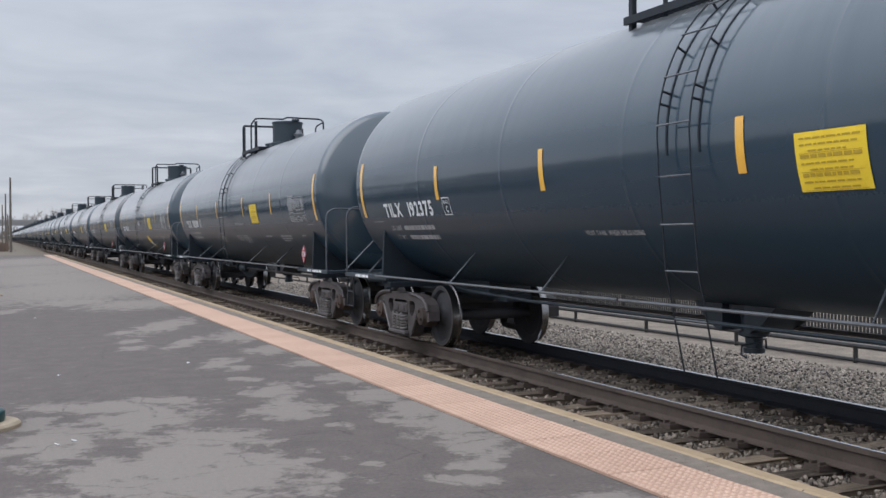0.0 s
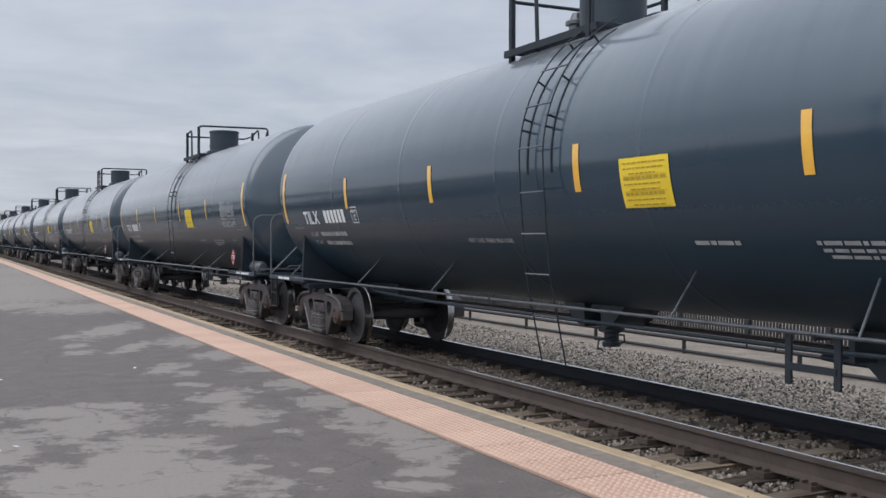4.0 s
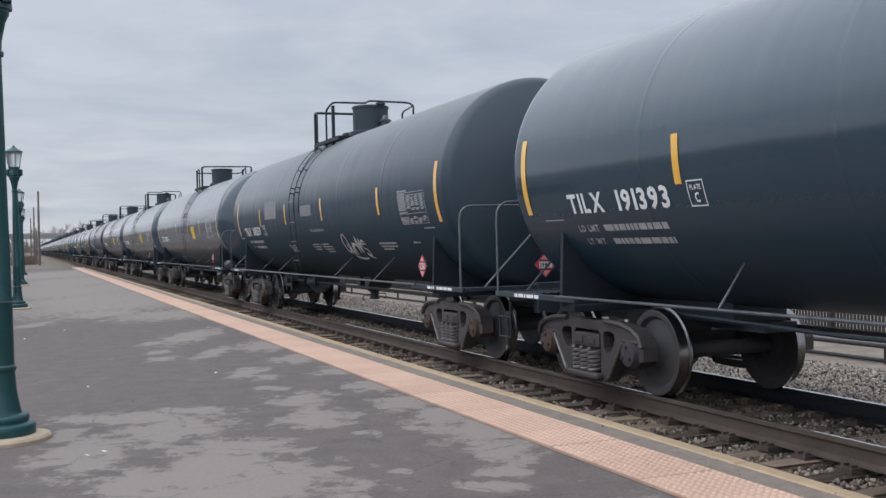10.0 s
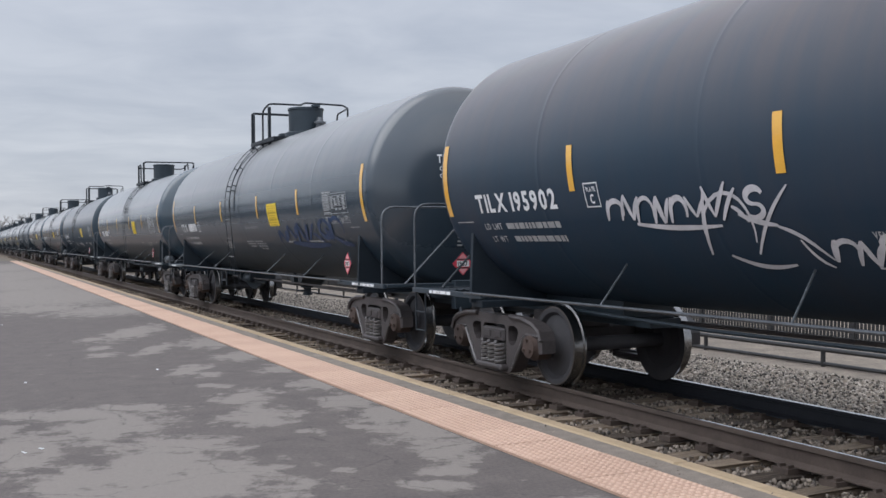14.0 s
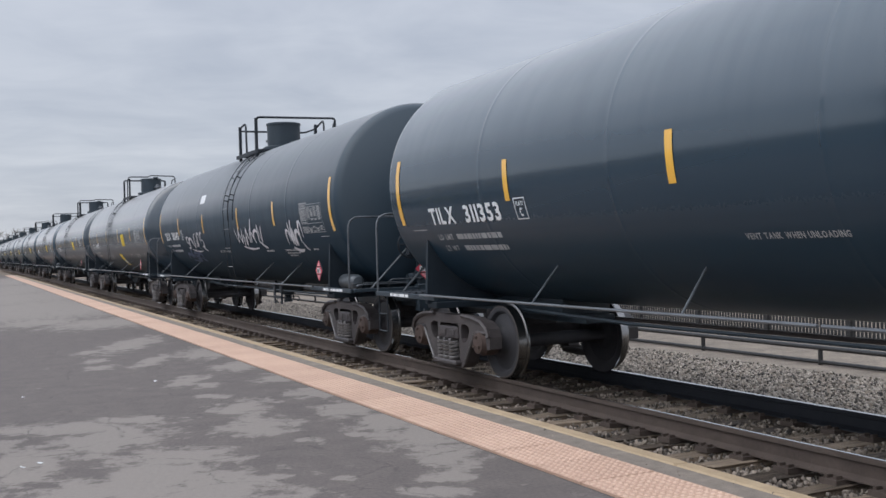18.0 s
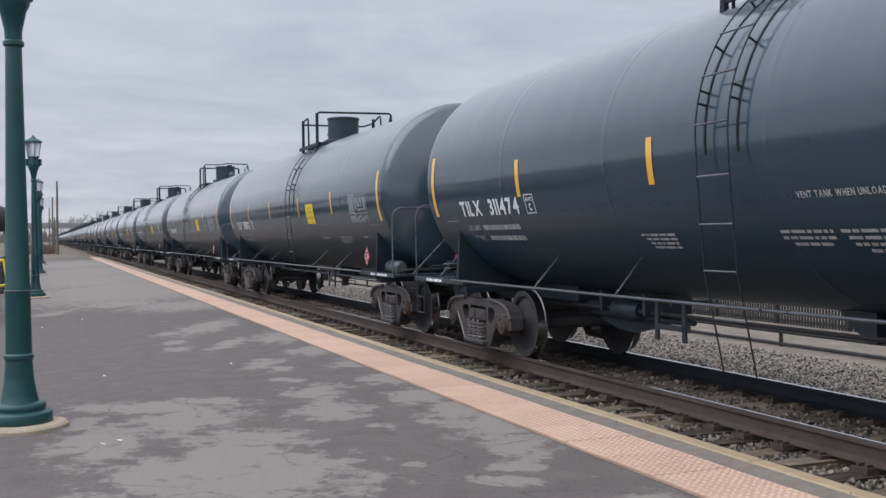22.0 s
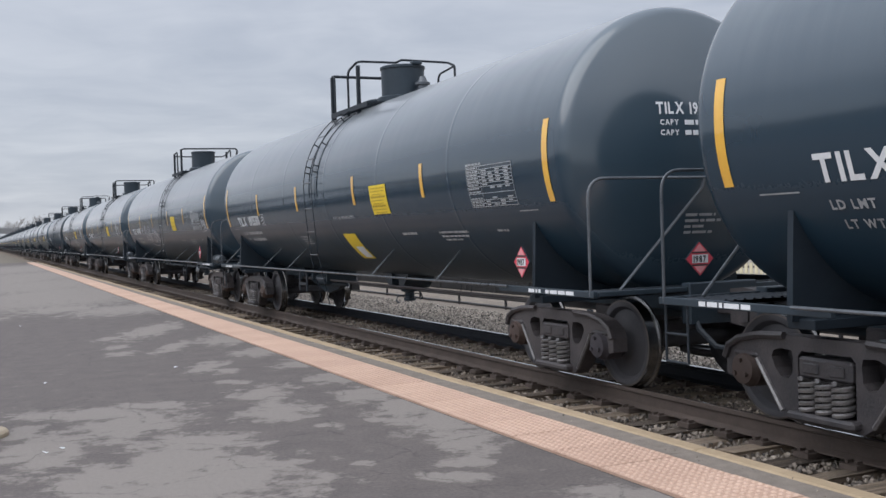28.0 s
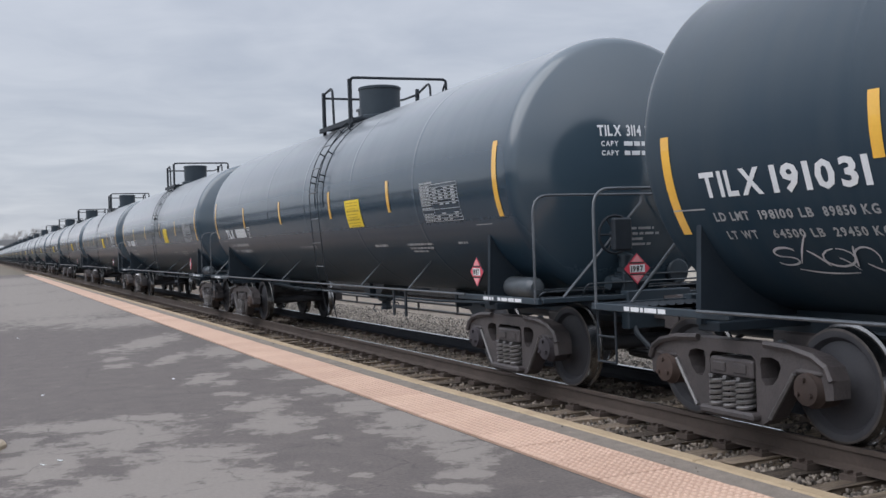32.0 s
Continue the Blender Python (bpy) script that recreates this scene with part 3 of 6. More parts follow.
def platform():
    bm = bmesh.new()
    box(bm, -6.0, 3.625, -60, 100, -0.36, 0.0)
    box(bm, 3.625, 3.662, -60, 100, -0.36, -0.012, mi=1)
    ob = new("pavement", mesh_of(bm, "pavement", [ASPHALT, TAR]))
    tagged(ob, "worn grey asphalt platform with pale bare patches", "platform", kind="structure")
    curb = tagged(new("platform_edge"), "concrete platform edge with faded yellow nosing", "kerb", kind="structure")
    y, k = -60.0, 0
    rnd = random.Random(4)
    while y < 100:
        ln = 3.66
        y1 = min(y + ln, 100)
        bm = bmesh.new()
        dz = rnd.uniform(-0.004, 0.004)
        box(bm, 4.265, 4.505, y + 0.004, y1 - 0.004, -0.5, -0.004 + dz, 0.004)
        part("concrete_slab", bm, CONCRETE, curb)
        bm = bmesh.new()
        box(bm, 4.507, 4.65, y + 0.004, y1 - 0.004, -0.5, 0.004 + dz, 0.018)
        part("nosing", bm, NOSING, curb)
        y = y1
    bm = bmesh.new()
    box(bm, -6, 4.65, 100, 101, -0.5, -0.02, 0.02)
    part("end_slab", bm, CONCRETE, curb)
    # tactile warning tiles
    strip = tagged(new("tactile_strip"), "faded pink tactile paving along the platform edge", "tactile paving", kind="structure")
    tile = bmesh.new()
    w = 0.605
    box(tile, 0, 0.60, 0.004, w - 0.001, -0.05, 0.008)
    for i in range(10):
        for j in range(10):
            x, yy = 0.03 + 0.06 * i, 0.03 + 0.0602 * j
            lo = [tile.verts.new((x + 0.019 * math.cos(a), yy + 0.019 * math.sin(a), 0.008)) for a in (k * math.pi / 3 for k in range(6))]
            hi = [tile.verts.new((x + 0.012 * math.cos(a), yy + 0.012 * math.sin(a), 0.0155)) for a in (k * math.pi / 3 for k in range(6))]
            tile.faces.new(hi).material_index = 1
            for k in range(6):
                tile.faces.new((lo[k], lo[(k + 1) % 6], hi[(k + 1) % 6], hi[k])).material_index = 1
    me = mesh_of(tile, "tactile_tile", [TACTILE, DOME])
    y = 3.0 - 0.61 * 8 + 0.33
    while y < 42:
        part("tactile_tile", me, None, strip, at=pose(3.662, y, rnd.uniform(-0.002, 0.002)))
        y += 0.61
    bm = bmesh.new()
    box(bm, 3.662, 4.262, y, 100, -0.05, 0.006)
    part("far_tiles", bm, TACTILE, strip)
    bm = bmesh.new()
    box(bm, 3.662, 4.262, -60, 3.0 - 0.61 * 8 + 0.33, -0.05, 0.006)
    part("far_tiles", bm, TACTILE, strip)


def rail(x, name, side, label, band):
    """One rail of flat-bottomed section, and its fixings."""
    prof = [(0.036, 0.0), (0.037, -0.036), (0.010, -0.047), (0.009, -0.145), (0.075, -0.172), (0.076, -0.183), (-0.076, -0.183), (-0.075, -0.172),
            (-0.009, -0.145), (-0.010, -0.047), (-0.037, -0.036), (-0.036, 0.0), (0.036, 0.0)]
    th = tagged(new(name), label, "rail", "rails of the track")
    th.location = (x, 0, RAIL_Z)
    bm = bmesh.new()
    sheet(bm, prof[1:12], -60, 900)
    part("rail_web", bm, side, th, smooth=None)
    bm = bmesh.new()
    sheet(bm, [(-.0365, -.012), (-.030, -.003), (band[0], 0), (band[1], 0), (.034, -.004), (.0365, -.012), prof[1]], -60, 900, [1, 1, 0, 1, 1, 1])
    sheet(bm, [prof[10], (-.0365, -.012)], -60, 900, [1])
    part("rail_head", bm, [RAILTOP, side], th, "polished running surface", smooth=None)
    return th


def track():
    half = GAUGE / 2 + 0.036
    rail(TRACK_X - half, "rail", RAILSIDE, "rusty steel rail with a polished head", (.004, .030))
    rail(TRACK_X + half, "rail", RAILSHADE, "steel rail coloured dark for the shade under the train, polished head", (-.029, .033))
    rnd = random.Random(9)
    ties = tagged(new("ties"), "weathered timber ties under the rails", "railway ties", kind="structure")
    kinds = []
    for k in range(5):
        bm = bmesh.new()
        box(bm, -1.295, 1.295, -0.115, 0.115, -0.16, 0, 0.012)
        for v in bm.verts:
            v.co += Vector((rnd.uniform(-.05, .05), rnd.uniform(-.022, .022), rnd.uniform(-.012, .012)))
        kinds.append(mesh_of(bm, "tie", TIE))
    top = RAIL_Z - 0.183 - 0.042
    plate = bmesh.new()
    box(plate, -0.17, 0.17, -0.085, 0.085, -0.005, 0.041)
    for sx in (-0.13, -0.10, 0.10, 0.13):
        box(plate, sx - 0.014, sx + 0.014, -0.06, -0.03, 0.041, 0.066)
        box(plate, sx - 0.014, sx + 0.014, 0.03, 0.06, 0.041, 0.066)
    plate_me = mesh_of(plate, "tie_plate", RAILSIDE)
    y, far_bm = -4.0, bmesh.new()
    while y < 160:
        m = pose(TRACK_X + rnd.uniform(-0.04, 0.04), y + rnd.uniform(-0.05, 0.05), top + rnd.uniform(-0.02, 0.004), 0, rnd.uniform(-.4, .4), rnd.uniform(-2.6, 2.6))
        if y < 56:
            t = part("tie", kinds[rnd.randrange(5)], None, ties, at=m)
            for x in (-half, half):
                part("tie_plate", plate_me, None, t, at=m.inverted() @ pose(TRACK_X + x, m.translation.y, top))
        else:
            box(far_bm, TRACK_X - 1.29, TRACK_X + 1.29, y - 0.11, y + 0.11, top - 0.1, top)
        y += 0.495
    tagged(part("far_ties", far_bm, TIE, ties), kind="stuff")


def stones():
    """Loose ballast: angular stones between and beside the ties."""
    rnd = random.Random(21)
    shapes = []
    for k in range(6):
        b = bmesh.new()
        bmesh.ops.create_icosphere(b, subdivisions=1, radius=1.0)
        for v in b.verts:
            v.co = Vector((v.co.x * rnd.uniform(.5, 1.3), v.co.y * rnd.uniform(.5, 1.3), v.co.z * rnd.uniform(.35, .95)))
        shapes.append(([v.co.copy() for v in b.verts], [[v.index for v in f.verts] for f in b.faces]))
        b.free()

    def heap(name, count, place, label, mat):
        vs, fs = [], []
        for _ in range(count):
            p, r = place()
            sv, sf = shapes[rnd.randrange(6)]
            q = Euler((rnd.uniform(0, 6), rnd.uniform(0, 6), rnd.uniform(0, 6))).to_matrix()
            k = len(vs)
            vs += [tuple(q @ v * r + p) for v in sv]
            fs += [tuple(i + k for i in f) for f in sf]
        me = bpy.data.meshes.new(name)
        me.from_pydata(vs, [], fs)
        me.materials.append(mat)
        tagged(new(name, me), label, "ballast", kind="stuff")

    def crib():
        y = 3.2 + 40 * rnd.random() ** 1.8
        y = (math.floor(y / 0.495) + 0.5) * 0.495 - 4.0 % 0.495 + rnd.uniform(-.13, .13)
        x = rnd.uniform(4.72, 8.3)
        # the bed is fuller between the rails than outside them
        z = -0.332 if 6.2 < x < 7.5 else -0.358
        return Vector((x, y, z + rnd.uniform(-.015, .035))), rnd.uniform(.010, .028)

    def shoulder():
        y = 3.5 + 42 * rnd.random() ** 1.6
        x = 8.2 + 4.1 * rnd.random() ** 1.4
        z = -0.33 - max(0, min(1.25, x - 8.35)) * 0.088 - max(0, min(2.4, x - 9.6)) * 0.058
        return Vector((x, y, z + rnd.uniform(-.01, .02))), rnd.uniform(.011, .030)

    def grit():
        y = 3.0 + 22 * rnd.random() ** 1.5
        return Vector((4.30 + .33 * rnd.random() ** 1.6, y, 0.0)), rnd.uniform(.003, .010)

    heap("edge_grit", 150, grit, "loose grit lying along the platform edge", CRIBSTONE)
    heap("track_stones", 40000, crib, "brown-grey ballast stones between the ties", CRIBSTONE)
    heap("shoulder_stones", 60000, shoulder, "grey ballast stones beside the track", STONE)


ground(), platform(), track(), stones()


# ---- the train ----
PITCH = 17.793          # length of a car over its couplers
TRUCK_Y = 6.90          # from the middle of the car to the middle of a truck
WHEEL_R = 0.457


LADDER_R = TR + 0.10
# the ladder's line: place (x, z) and the way it faces, round the shell and then leaning in towards the step
LADDER_LINE = [(-LADDER_R * math.cos(a), TZ + LADDER_R * math.sin(a), -math.cos(a), math.sin(a)) for a in (radians(62 - 5 * k) for k in range(13))]
LADDER_LINE += [(-1.61, 2.15, -1, 0), (-1.54, 1.34, -1, 0), (-1.35, .46, -1, 0)]


def tank_mesh(n=96, th=TH):
    bm = bmesh.new()
    edge = math.atan2(TR - KNUCKLE, CROWN_AT)
    rim = [0.02] + [CROWN * math.sin(edge * k / 8) for k in range(1, 9)] + [TR - KNUCKLE + KNUCKLE * math.sin(edge + (math.pi / 2 - edge) * k / 8) for k in range(1, 9)]
    prof = [(r, -th - head_depth(r)) for r in rim]
    prof.append((TR, -th + 0.08))
    seams = (-5.1, -2.55, 0.0, 2.55, 5.1)
    for s in seams:
        prof += [(TR, s - 0.07), (TR, s - 0.016), (TR + 0.0018, s - 0.006), (TR + 0.0018, s + 0.006), (TR, s + 0.016), (TR, s + 0.07)]
    prof.append((TR, th - 0.08))
    prof += [(r, th + head_depth(r)) for r in reversed(rim)]
    lathe(bm, prof, "y", n, (0, 0, TZ))
    return mesh_of(bm, "tank_shell", PAINT, 60)


def car_meshes():
    """All the meshes of a car, built once."""
    M = {}
    M["tank"] = tank_mesh()
    M["tank_far"] = tank_mesh(32)
    M["tank_short"] = tank_mesh(96, 7.36)

    def put(key, bm, mat, smooth=35):
        M[key] = mesh_of(bm, key, mat, smooth)

    # top fittings
    bm = bmesh.new()
    lathe(bm, [(0.40, 0), (0.40, 0.03), (0.375, 0.03), (0.378, 0.53), (0.395, 0.53), (0.395, 0.57), (0.36, 0.585), (0.10, 0.60)], n=32)
    for k in range(10):
        a = k * math.pi / 5
        box(bm, 0.39 * math.cos(a) - .015, 0.39 * math.cos(a) + .015, 0.39 * math.sin(a) - .015, 0.39 * math.sin(a) + .015, 0.03, 0.06)
    box(bm, -.20, -.02, .30, .42, .57, .625, .01)
    put("valve_housing", bm, GEAR)
    bm = bmesh.new()
    lathe(bm, [(0.46, -0.14), (0.46, 0.03), (0.43, 0.05), (0.38, 0.055)], n=28)
    put("manway", bm, GEAR)
    bm = bmesh.new()
    lathe(bm, [(0.09, 0), (0.09, 0.22), (0.13, 0.22), (0.13, 0.26), (0.08, 0.28), (0.05, 0.36)], n=14)
    put("relief_valve", bm, PIPE)
    bm = bmesh.new()
    # grating walkway: bearing bars between two side angles
    x0, x1, y0, y1 = -.17, .17, -.95, .95
    for x in (x0, x1):
        box(bm, x - .02, x + .02, y0, y1, -0.08, 0.0)
    for k in range(24):
        y = y0 + (y1 - y0) * k / 23
        box(bm, x0, x1, y - .008, y + .008, -0.035, -0.002)
    put("walkway", bm, DARKPIPE, None)
    # safety railing in two halves, open at the ladders: the one at the +y end is lower in the middle, the other a straight hoop
    H = 0.60
    bm = bmesh.new()
    tube(bm, [(-.78, .93, -.2), (-.78, .93, H - .06)] + bend((-.78, .93, H - .06), (-.78, .42, H), (-.78, .36, H - .2), .10) + [(-.78, .35, -.2)], 0.024, 8)
    put("grab_hoop", bm, DARKPIPE)
    bm = bmesh.new()
    tube(bm, [(-.78, .93, H - .12)] + bend((-.78, .93, H - .12), (.80, .93, H - .12), (.80, .1, H - .12), .15) + [(.80, .12, H - .12)]
         + bend((.80, .1, H - .12), (.80, -.50, H + .02), (.80, -.55, -.1), .14) + [(.80, -.55, -.2)], 0.022, 8)
    put("rear_rail", bm, DARKPIPE)
    bm = bmesh.new()
    tube(bm, [(-.86, -.80, -.25)] + bend((-.86, -.80, -.2), (-.86, -.80, H), (0, -.88, H), .10) + bend((0, -.88, H), (.92, -.95, H), (.92, -.95, 0), .08) + [(.92, -.95, -.25)], 0.024, 8)
    tube(bm, [(-.86, -.86, -.25)] + bend((-.86, -.86, -.2), (-.86, -.86, H - .06), (-.86, -.95, H - .02), .04) + [(-.86, -.95, H - .02)], 0.018, 6)
    tube(bm, [(.92, -.78, -.2)] + bend((.92, -.78, 0), (.92, -.80, H - .16), (.92, -.95, H - .04), .08) + [(.92, -.95, H - .04)], 0.018, 6)
    put("front_rail", bm, DARKPIPE)
    # the other side's pattern, seen on cars that run the other way round
    bm = bmesh.new()
    tube(bm, [(-.80, 1.50, -.28)] + bend((-.80, 1.50, -.2), (-.80, 1.50, .60), (0, 1.50, .60), .05) + bend((0, 1.50, .60), (.80, 1.50, .60), (.80, 1.50, 0), .06) + [(.80, 1.50, -.25)], 0.027, 8)
    tube(bm, [(-.80, 1.36, -.26)] + bend((-.80, 1.36, 0), (-.80, 1.36, .56), (-.80, 1.50, .60), .06) + [(-.80, 1.49, .60)], 0.018, 6)
    put("cross_rail", bm, DARKPIPE)
    bm = bmesh.new()
    tube(bm, [(-.80, .62, -.26)] + bend((-.80, .62, 0), (-.80, .62, .56), (-.80, .1, .64), .14) + bend((-.80, .5, .58), (-.80, .08, .65), (0, .06, .66), .10)
         + [(-.1, .05, .65), (0, .04, .70)] + bend((.2, .02, .70), (.86, .0, .68), (.86, -.3, .60), .08) + bend((.86, -.1, .64), (.86, -.32, .58), (.86, -.32, .3), .06) + [(.86, -.32, -.2)], 0.021, 8)
    tube(bm, [(.86, .40, -.2)] + bend((.86, .40, 0), (.86, .40, .52), (.86, -.3, .58), .14) + [(.86, -.30, .57)], 0.019, 6)
    put("side_rail", bm, DARKPIPE)
    bm = bmesh.new()
    box(bm, -.03, .03, -.035, .035, -.28, H - .02, 0.006)
    put("railing_post", bm, DARKPIPE, None)
    bm = bmesh.new()
    lathe(bm, [(.22, -.14), (.22, .05), (.245, .05), (.245, .09), (.20, .11), (.05, .12)], n=20)
    put("hatch", bm, GEAR)
    # ladder: two thin side rods round the shell and down to the step
    bm = bmesh.new()
    for y in (-.225, .225):
        tube(bm, [(x, y, z) for x, z, nx, nz in LADDER_LINE], 0.008, 6)
    put("ladder", bm, DARKPIPE)
    # flat strap on the shell behind each rod, with its two stand-off brackets
    bm = bmesh.new()
    rows = []
    for k in range(14):
        q = radians(60 - 5 * k)
        rows.append([bm.verts.new((-(TR + d) * math.cos(q), w, TZ + (TR + d) * math.sin(q))) for d, w in ((-.004, -.010), (.010, -.010), (.010, .010), (-.004, .010))])
    for A, B in zip(rows, rows[1:]):
        for k in range(4):
            bm.faces.new((A[k], A[(k + 1) % 4], B[(k + 1) % 4], B[k]))
    bm.faces.new(rows[0]), bm.faces.new(rows[-1][::-1])
    for q in (50, 30, 15, 11):
        c, t = math.cos(radians(q)), math.sin(radians(q))
        tube(bm, [(-(LADDER_R + .006) * c, 0, TZ + (LADDER_R + .006) * t), (-(TR - .02) * c, 0, TZ + (TR - .02) * t)], 0.012, 5)
    bmesh.ops.recalc_face_normals(bm, faces=bm.faces[:])
    put("ladder_strap", bm, DARKPIPE)
    bm = bmesh.new()
    tube(bm, [(0, -.23, 0), (0, .23, 0)], 0.009, 6)
    put("rung", bm, PIPE)
    # side pipes and their struts
    bm = bmesh.new()
    tube(bm, [(0, -3.35, 0), (0, 3.35, 0)], 0.015, 8)
    put("running_pipe", bm, PIPE)
    bm = bmesh.new()
    tube(bm, [(-1.575, 0, 1.055), (-1.11, .24, 1.42)], 0.011, 6)
    put("strut", bm, PIPE)
    # draft sill, bolster, saddle
    bm = bmesh.new()
    box(bm, -.34, .34, 5.3, 8.40, .78, 1.02, 0.01)
    box(bm, -.20, .20, 5.0, 8.35, .70, .80)
    box(bm, -.42, .42, 8.28, 8.42, .66, 1.08, 0.01)
    put("draft_sill", bm, GEAR, None)
    bm = bmesh.new()
    # a closed box under the shell, its top cut to the curve
    sad = [((TR - .02) * math.cos(q), TZ + (TR - .02) * math.sin(q)) for q in (radians(207 + 126 * k / 14) for k in range(15))]
    lo, hi = 6.92, 6.98
    A = [bm.verts.new((x, lo, z)) for x, z in sad] + [bm.verts.new((1.38, lo, .92)), bm.verts.new((-1.38, lo, .92))]
    B = [bm.verts.new((v.co.x, hi, v.co.z)) for v in A]
    bm.faces.new(A), bm.faces.new(B[::-1])
    for i in range(len(A)):
        bm.faces.new((A[i], B[i], B[(i + 1) % len(A)], A[(i + 1) % len(A)]))
    box(bm, -1.32, 1.32, 6.76, 7.04, .86, .94, .008)
    bmesh.ops.recalc_face_normals(bm, faces=bm.faces[:])
    put("saddle", bm, SADDLE, None)
    bm = bmesh.new()
    box(bm, -1.52, -1.47, 6.40, 8.38, .985, 1.05, .006)
    put("side_sill", bm, GEAR, None)
    bm = bmesh.new()
    prof = [(-1.45, .985)]
    for k in range(29):
        x = -1.44 + k * .1
        prof += [(x, 1.02), (x + .012, 1.034), (x + .03, 1.034), (x + .042, 1.02)]
    sheet(bm, prof + [(1.45, 1.02), (1.45, .985), (-1.45, .985)], 7.86, 8.36)
    put("end_deck", bm, DARKPIPE, None)
    bm = bmesh.new()
    box(bm, -1.46, 1.46, 8.36, 8.39, .995, 1.045, .005)
    put("end_beam", bm, GEAR, None)
    bm = bmesh.new()
    tube(bm, [(-1.51, 0, 1.0)] + bend((-1.51, 0, 1.0), (-1.51, 0, 2.14), (0, 0, 2.14), .2, 5) + bend((0, 0, 2.14), (1.51, 0, 2.14), (1.51, 0, 1.0), .2, 5) + [(1.51, 0, 1.0)], 0.0145, 8)
    put("end_handrail", bm, PIPE)
    bm = bmesh.new()
    for s in (-1, 1):
        tube(bm, [(s * 1.14, 8.26, 1.04), (s * .14, 8.30, 2.04), (s * .12, 8.31, 2.13)], 0.015, 6)
    put("brace", bm, PIPE)
    bm = bmesh.new()
    box(bm, -.085, .085, 8.38, 8.70, .76, .96, .01)
    slab(bm, [(8.66, .68), (8.86, .66), (8.93, .74), (8.93, .98), (8.86, 1.04), (8.66, 1.02)], -.17, .12)
    slab(bm, [(8.84, .70), (8.99, .72), (8.99, .98), (8.84, 1.0)], .05, .19)
    put("coupler", bm, GRIME, None)
    bm = bmesh.new()
    tube(bm, [(.30, 8.3, .80), (.34, 8.45, .62), (.30, 8.65, .46), (.20, 8.82, .44), (.1, 8.93, .50)], .03, 7)
    put("air_hose", bm, DARKPIPE)
    # sill step at the corner
    bm = bmesh.new()
    for y in (8.02, 8.32):
        tube(bm, [(-1.49, y, .99), (-1.49, y, .50)], .012, 6)
    for z in (.50, .74):
        tube(bm, [(-1.49, 8.02, z), (-1.49, 8.32, z)], .012, 6)
    put("sill_step", bm, DARKPIPE)
    # brake gear at the handbrake end
    bm = bmesh.new()
    lathe(bm, [(.02, -.33), (.08, -.32), (.115, -.28), (.12, -.25), (.12, .25), (.115, .28), (.08, .32), (.02, .33)], "y", 22)
    put("air_reservoir", bm, RESERVOIR)
    bm = bmesh.new()
    lathe(bm, [(.13, -.28), (.15, -.26), (.15, .20), (.10, .24), (.05, .5)], "y", 16)
    put("brake_cylinder", bm, GEAR)
    bm = bmesh.new()
    box(bm, -.10, .10, -.09, .09, -.20, .06, .02)
    lathe(bm, [(.10, .06), (.10, .10), (.075, .11), (.075, .22), (.09, .22), (.09, .25), (.03, .27)], "z", 14)
    lathe(bm, [(.08, -.24), (.08, -.10), (.05, -.08)], "x", 12, (.0, 0, -.06))
    lathe(bm, [(.06, .08), (.08, .10), (.08, .26), (.05, .28)], "x", 12, (.0, 0, -.06))
    put("control_valve", bm, GEAR)
    bm = bmesh.new()
    for z, y, x0, x1 in ((1.10, -8.1, -1.30, .9), (1.17, -8.2, -.8, 1.1), (1.24, -8.0, -.4, 1.2)):
        tube(bm, [(x0, y + .1, 1.03)] + bend((x0, y + .1, 1.03), (x0, y, z), (x1, y, z), .06, 3) + bend((x0, y, z), (x1, y, z), (x1, y + .3, z), .06, 3) + [(x1, y + .3, z)], .010, 6)
    tube(bm, [(-1.35, -8.0, 1.05), (-1.35, -8.0, 1.12), (1.1, -8.0, 1.12), (1.1, -8.0, 1.24)], .008, 5)
    put("brake_piping", bm, PIPE)
    bm = bmesh.new()
    pts = [(0.21 * math.cos(k * math.pi / 8), 0, .21 * math.sin(k * math.pi / 8)) for k in range(17)]
    tube(bm, pts, .016, 6, cap=False)
    for k in range(3):
        a = k * math.pi / 3
        tube(bm, [(-.21 * math.cos(a), 0, -.21 * math.sin(a)), (.21 * math.cos(a), 0, .21 * math.sin(a))], .012, 5)
    lathe(bm, [(.06, -.10), (.06, .03)], "y", 12)
    box(bm, -.12, .12, -.16, -.08, -.18, .18, .02)
    put("hand_brake", bm, DARKPIPE)
    # belly fittings
    bm = bmesh.new()
    lathe(bm, [(.24, 1.02), (.24, .92), (.13, .90), (.12, .70), (.15, .70), (.15, .65), (.085, .63), (.085, .53), (.105, .53), (.105, .48), (.02, .47)], n=18)
    put("bottom_outlet", bm, GEAR)
    bm = bmesh.new()
    slab(bm, [(-.62, .98), (-.42, .80), (-.24, .70), (-.16, .70), (-.16, .98)], -.26, .26)
    tube(bm, [(-.05, -.16, .60), (-.30, -.18, .58), (-.34, -.22, .50), (-.30, -.26, .47)], .012, 6)
    put("outlet_skid", bm, GEAR)
    # brake cylinder, slack adjuster and levers slung under the shell
    bm = bmesh.new()
    slab(bm, [(-3.55, .72), (-3.75, .56), (-4.4, .44), (-4.75, .46), (-5.2, .56), (-5.2, .62), (-4.5, .62), (-3.9, .76)], -.05, .05)
    lathe(bm, [(.03, -5.3), (.045, -5.2), (.045, -3.2), (.03, -3.0)], "y", 10, (.12, 0, .66))
    lathe(bm, [(.10, -4.55), (.13, -4.5), (.13, -4.0), (.10, -3.95)], "y", 14, (.20, 0, .74))
    for y in (-3.7, -4.7):
        box(bm, -.30, .34, y - .03, y + .03, .70, .96)
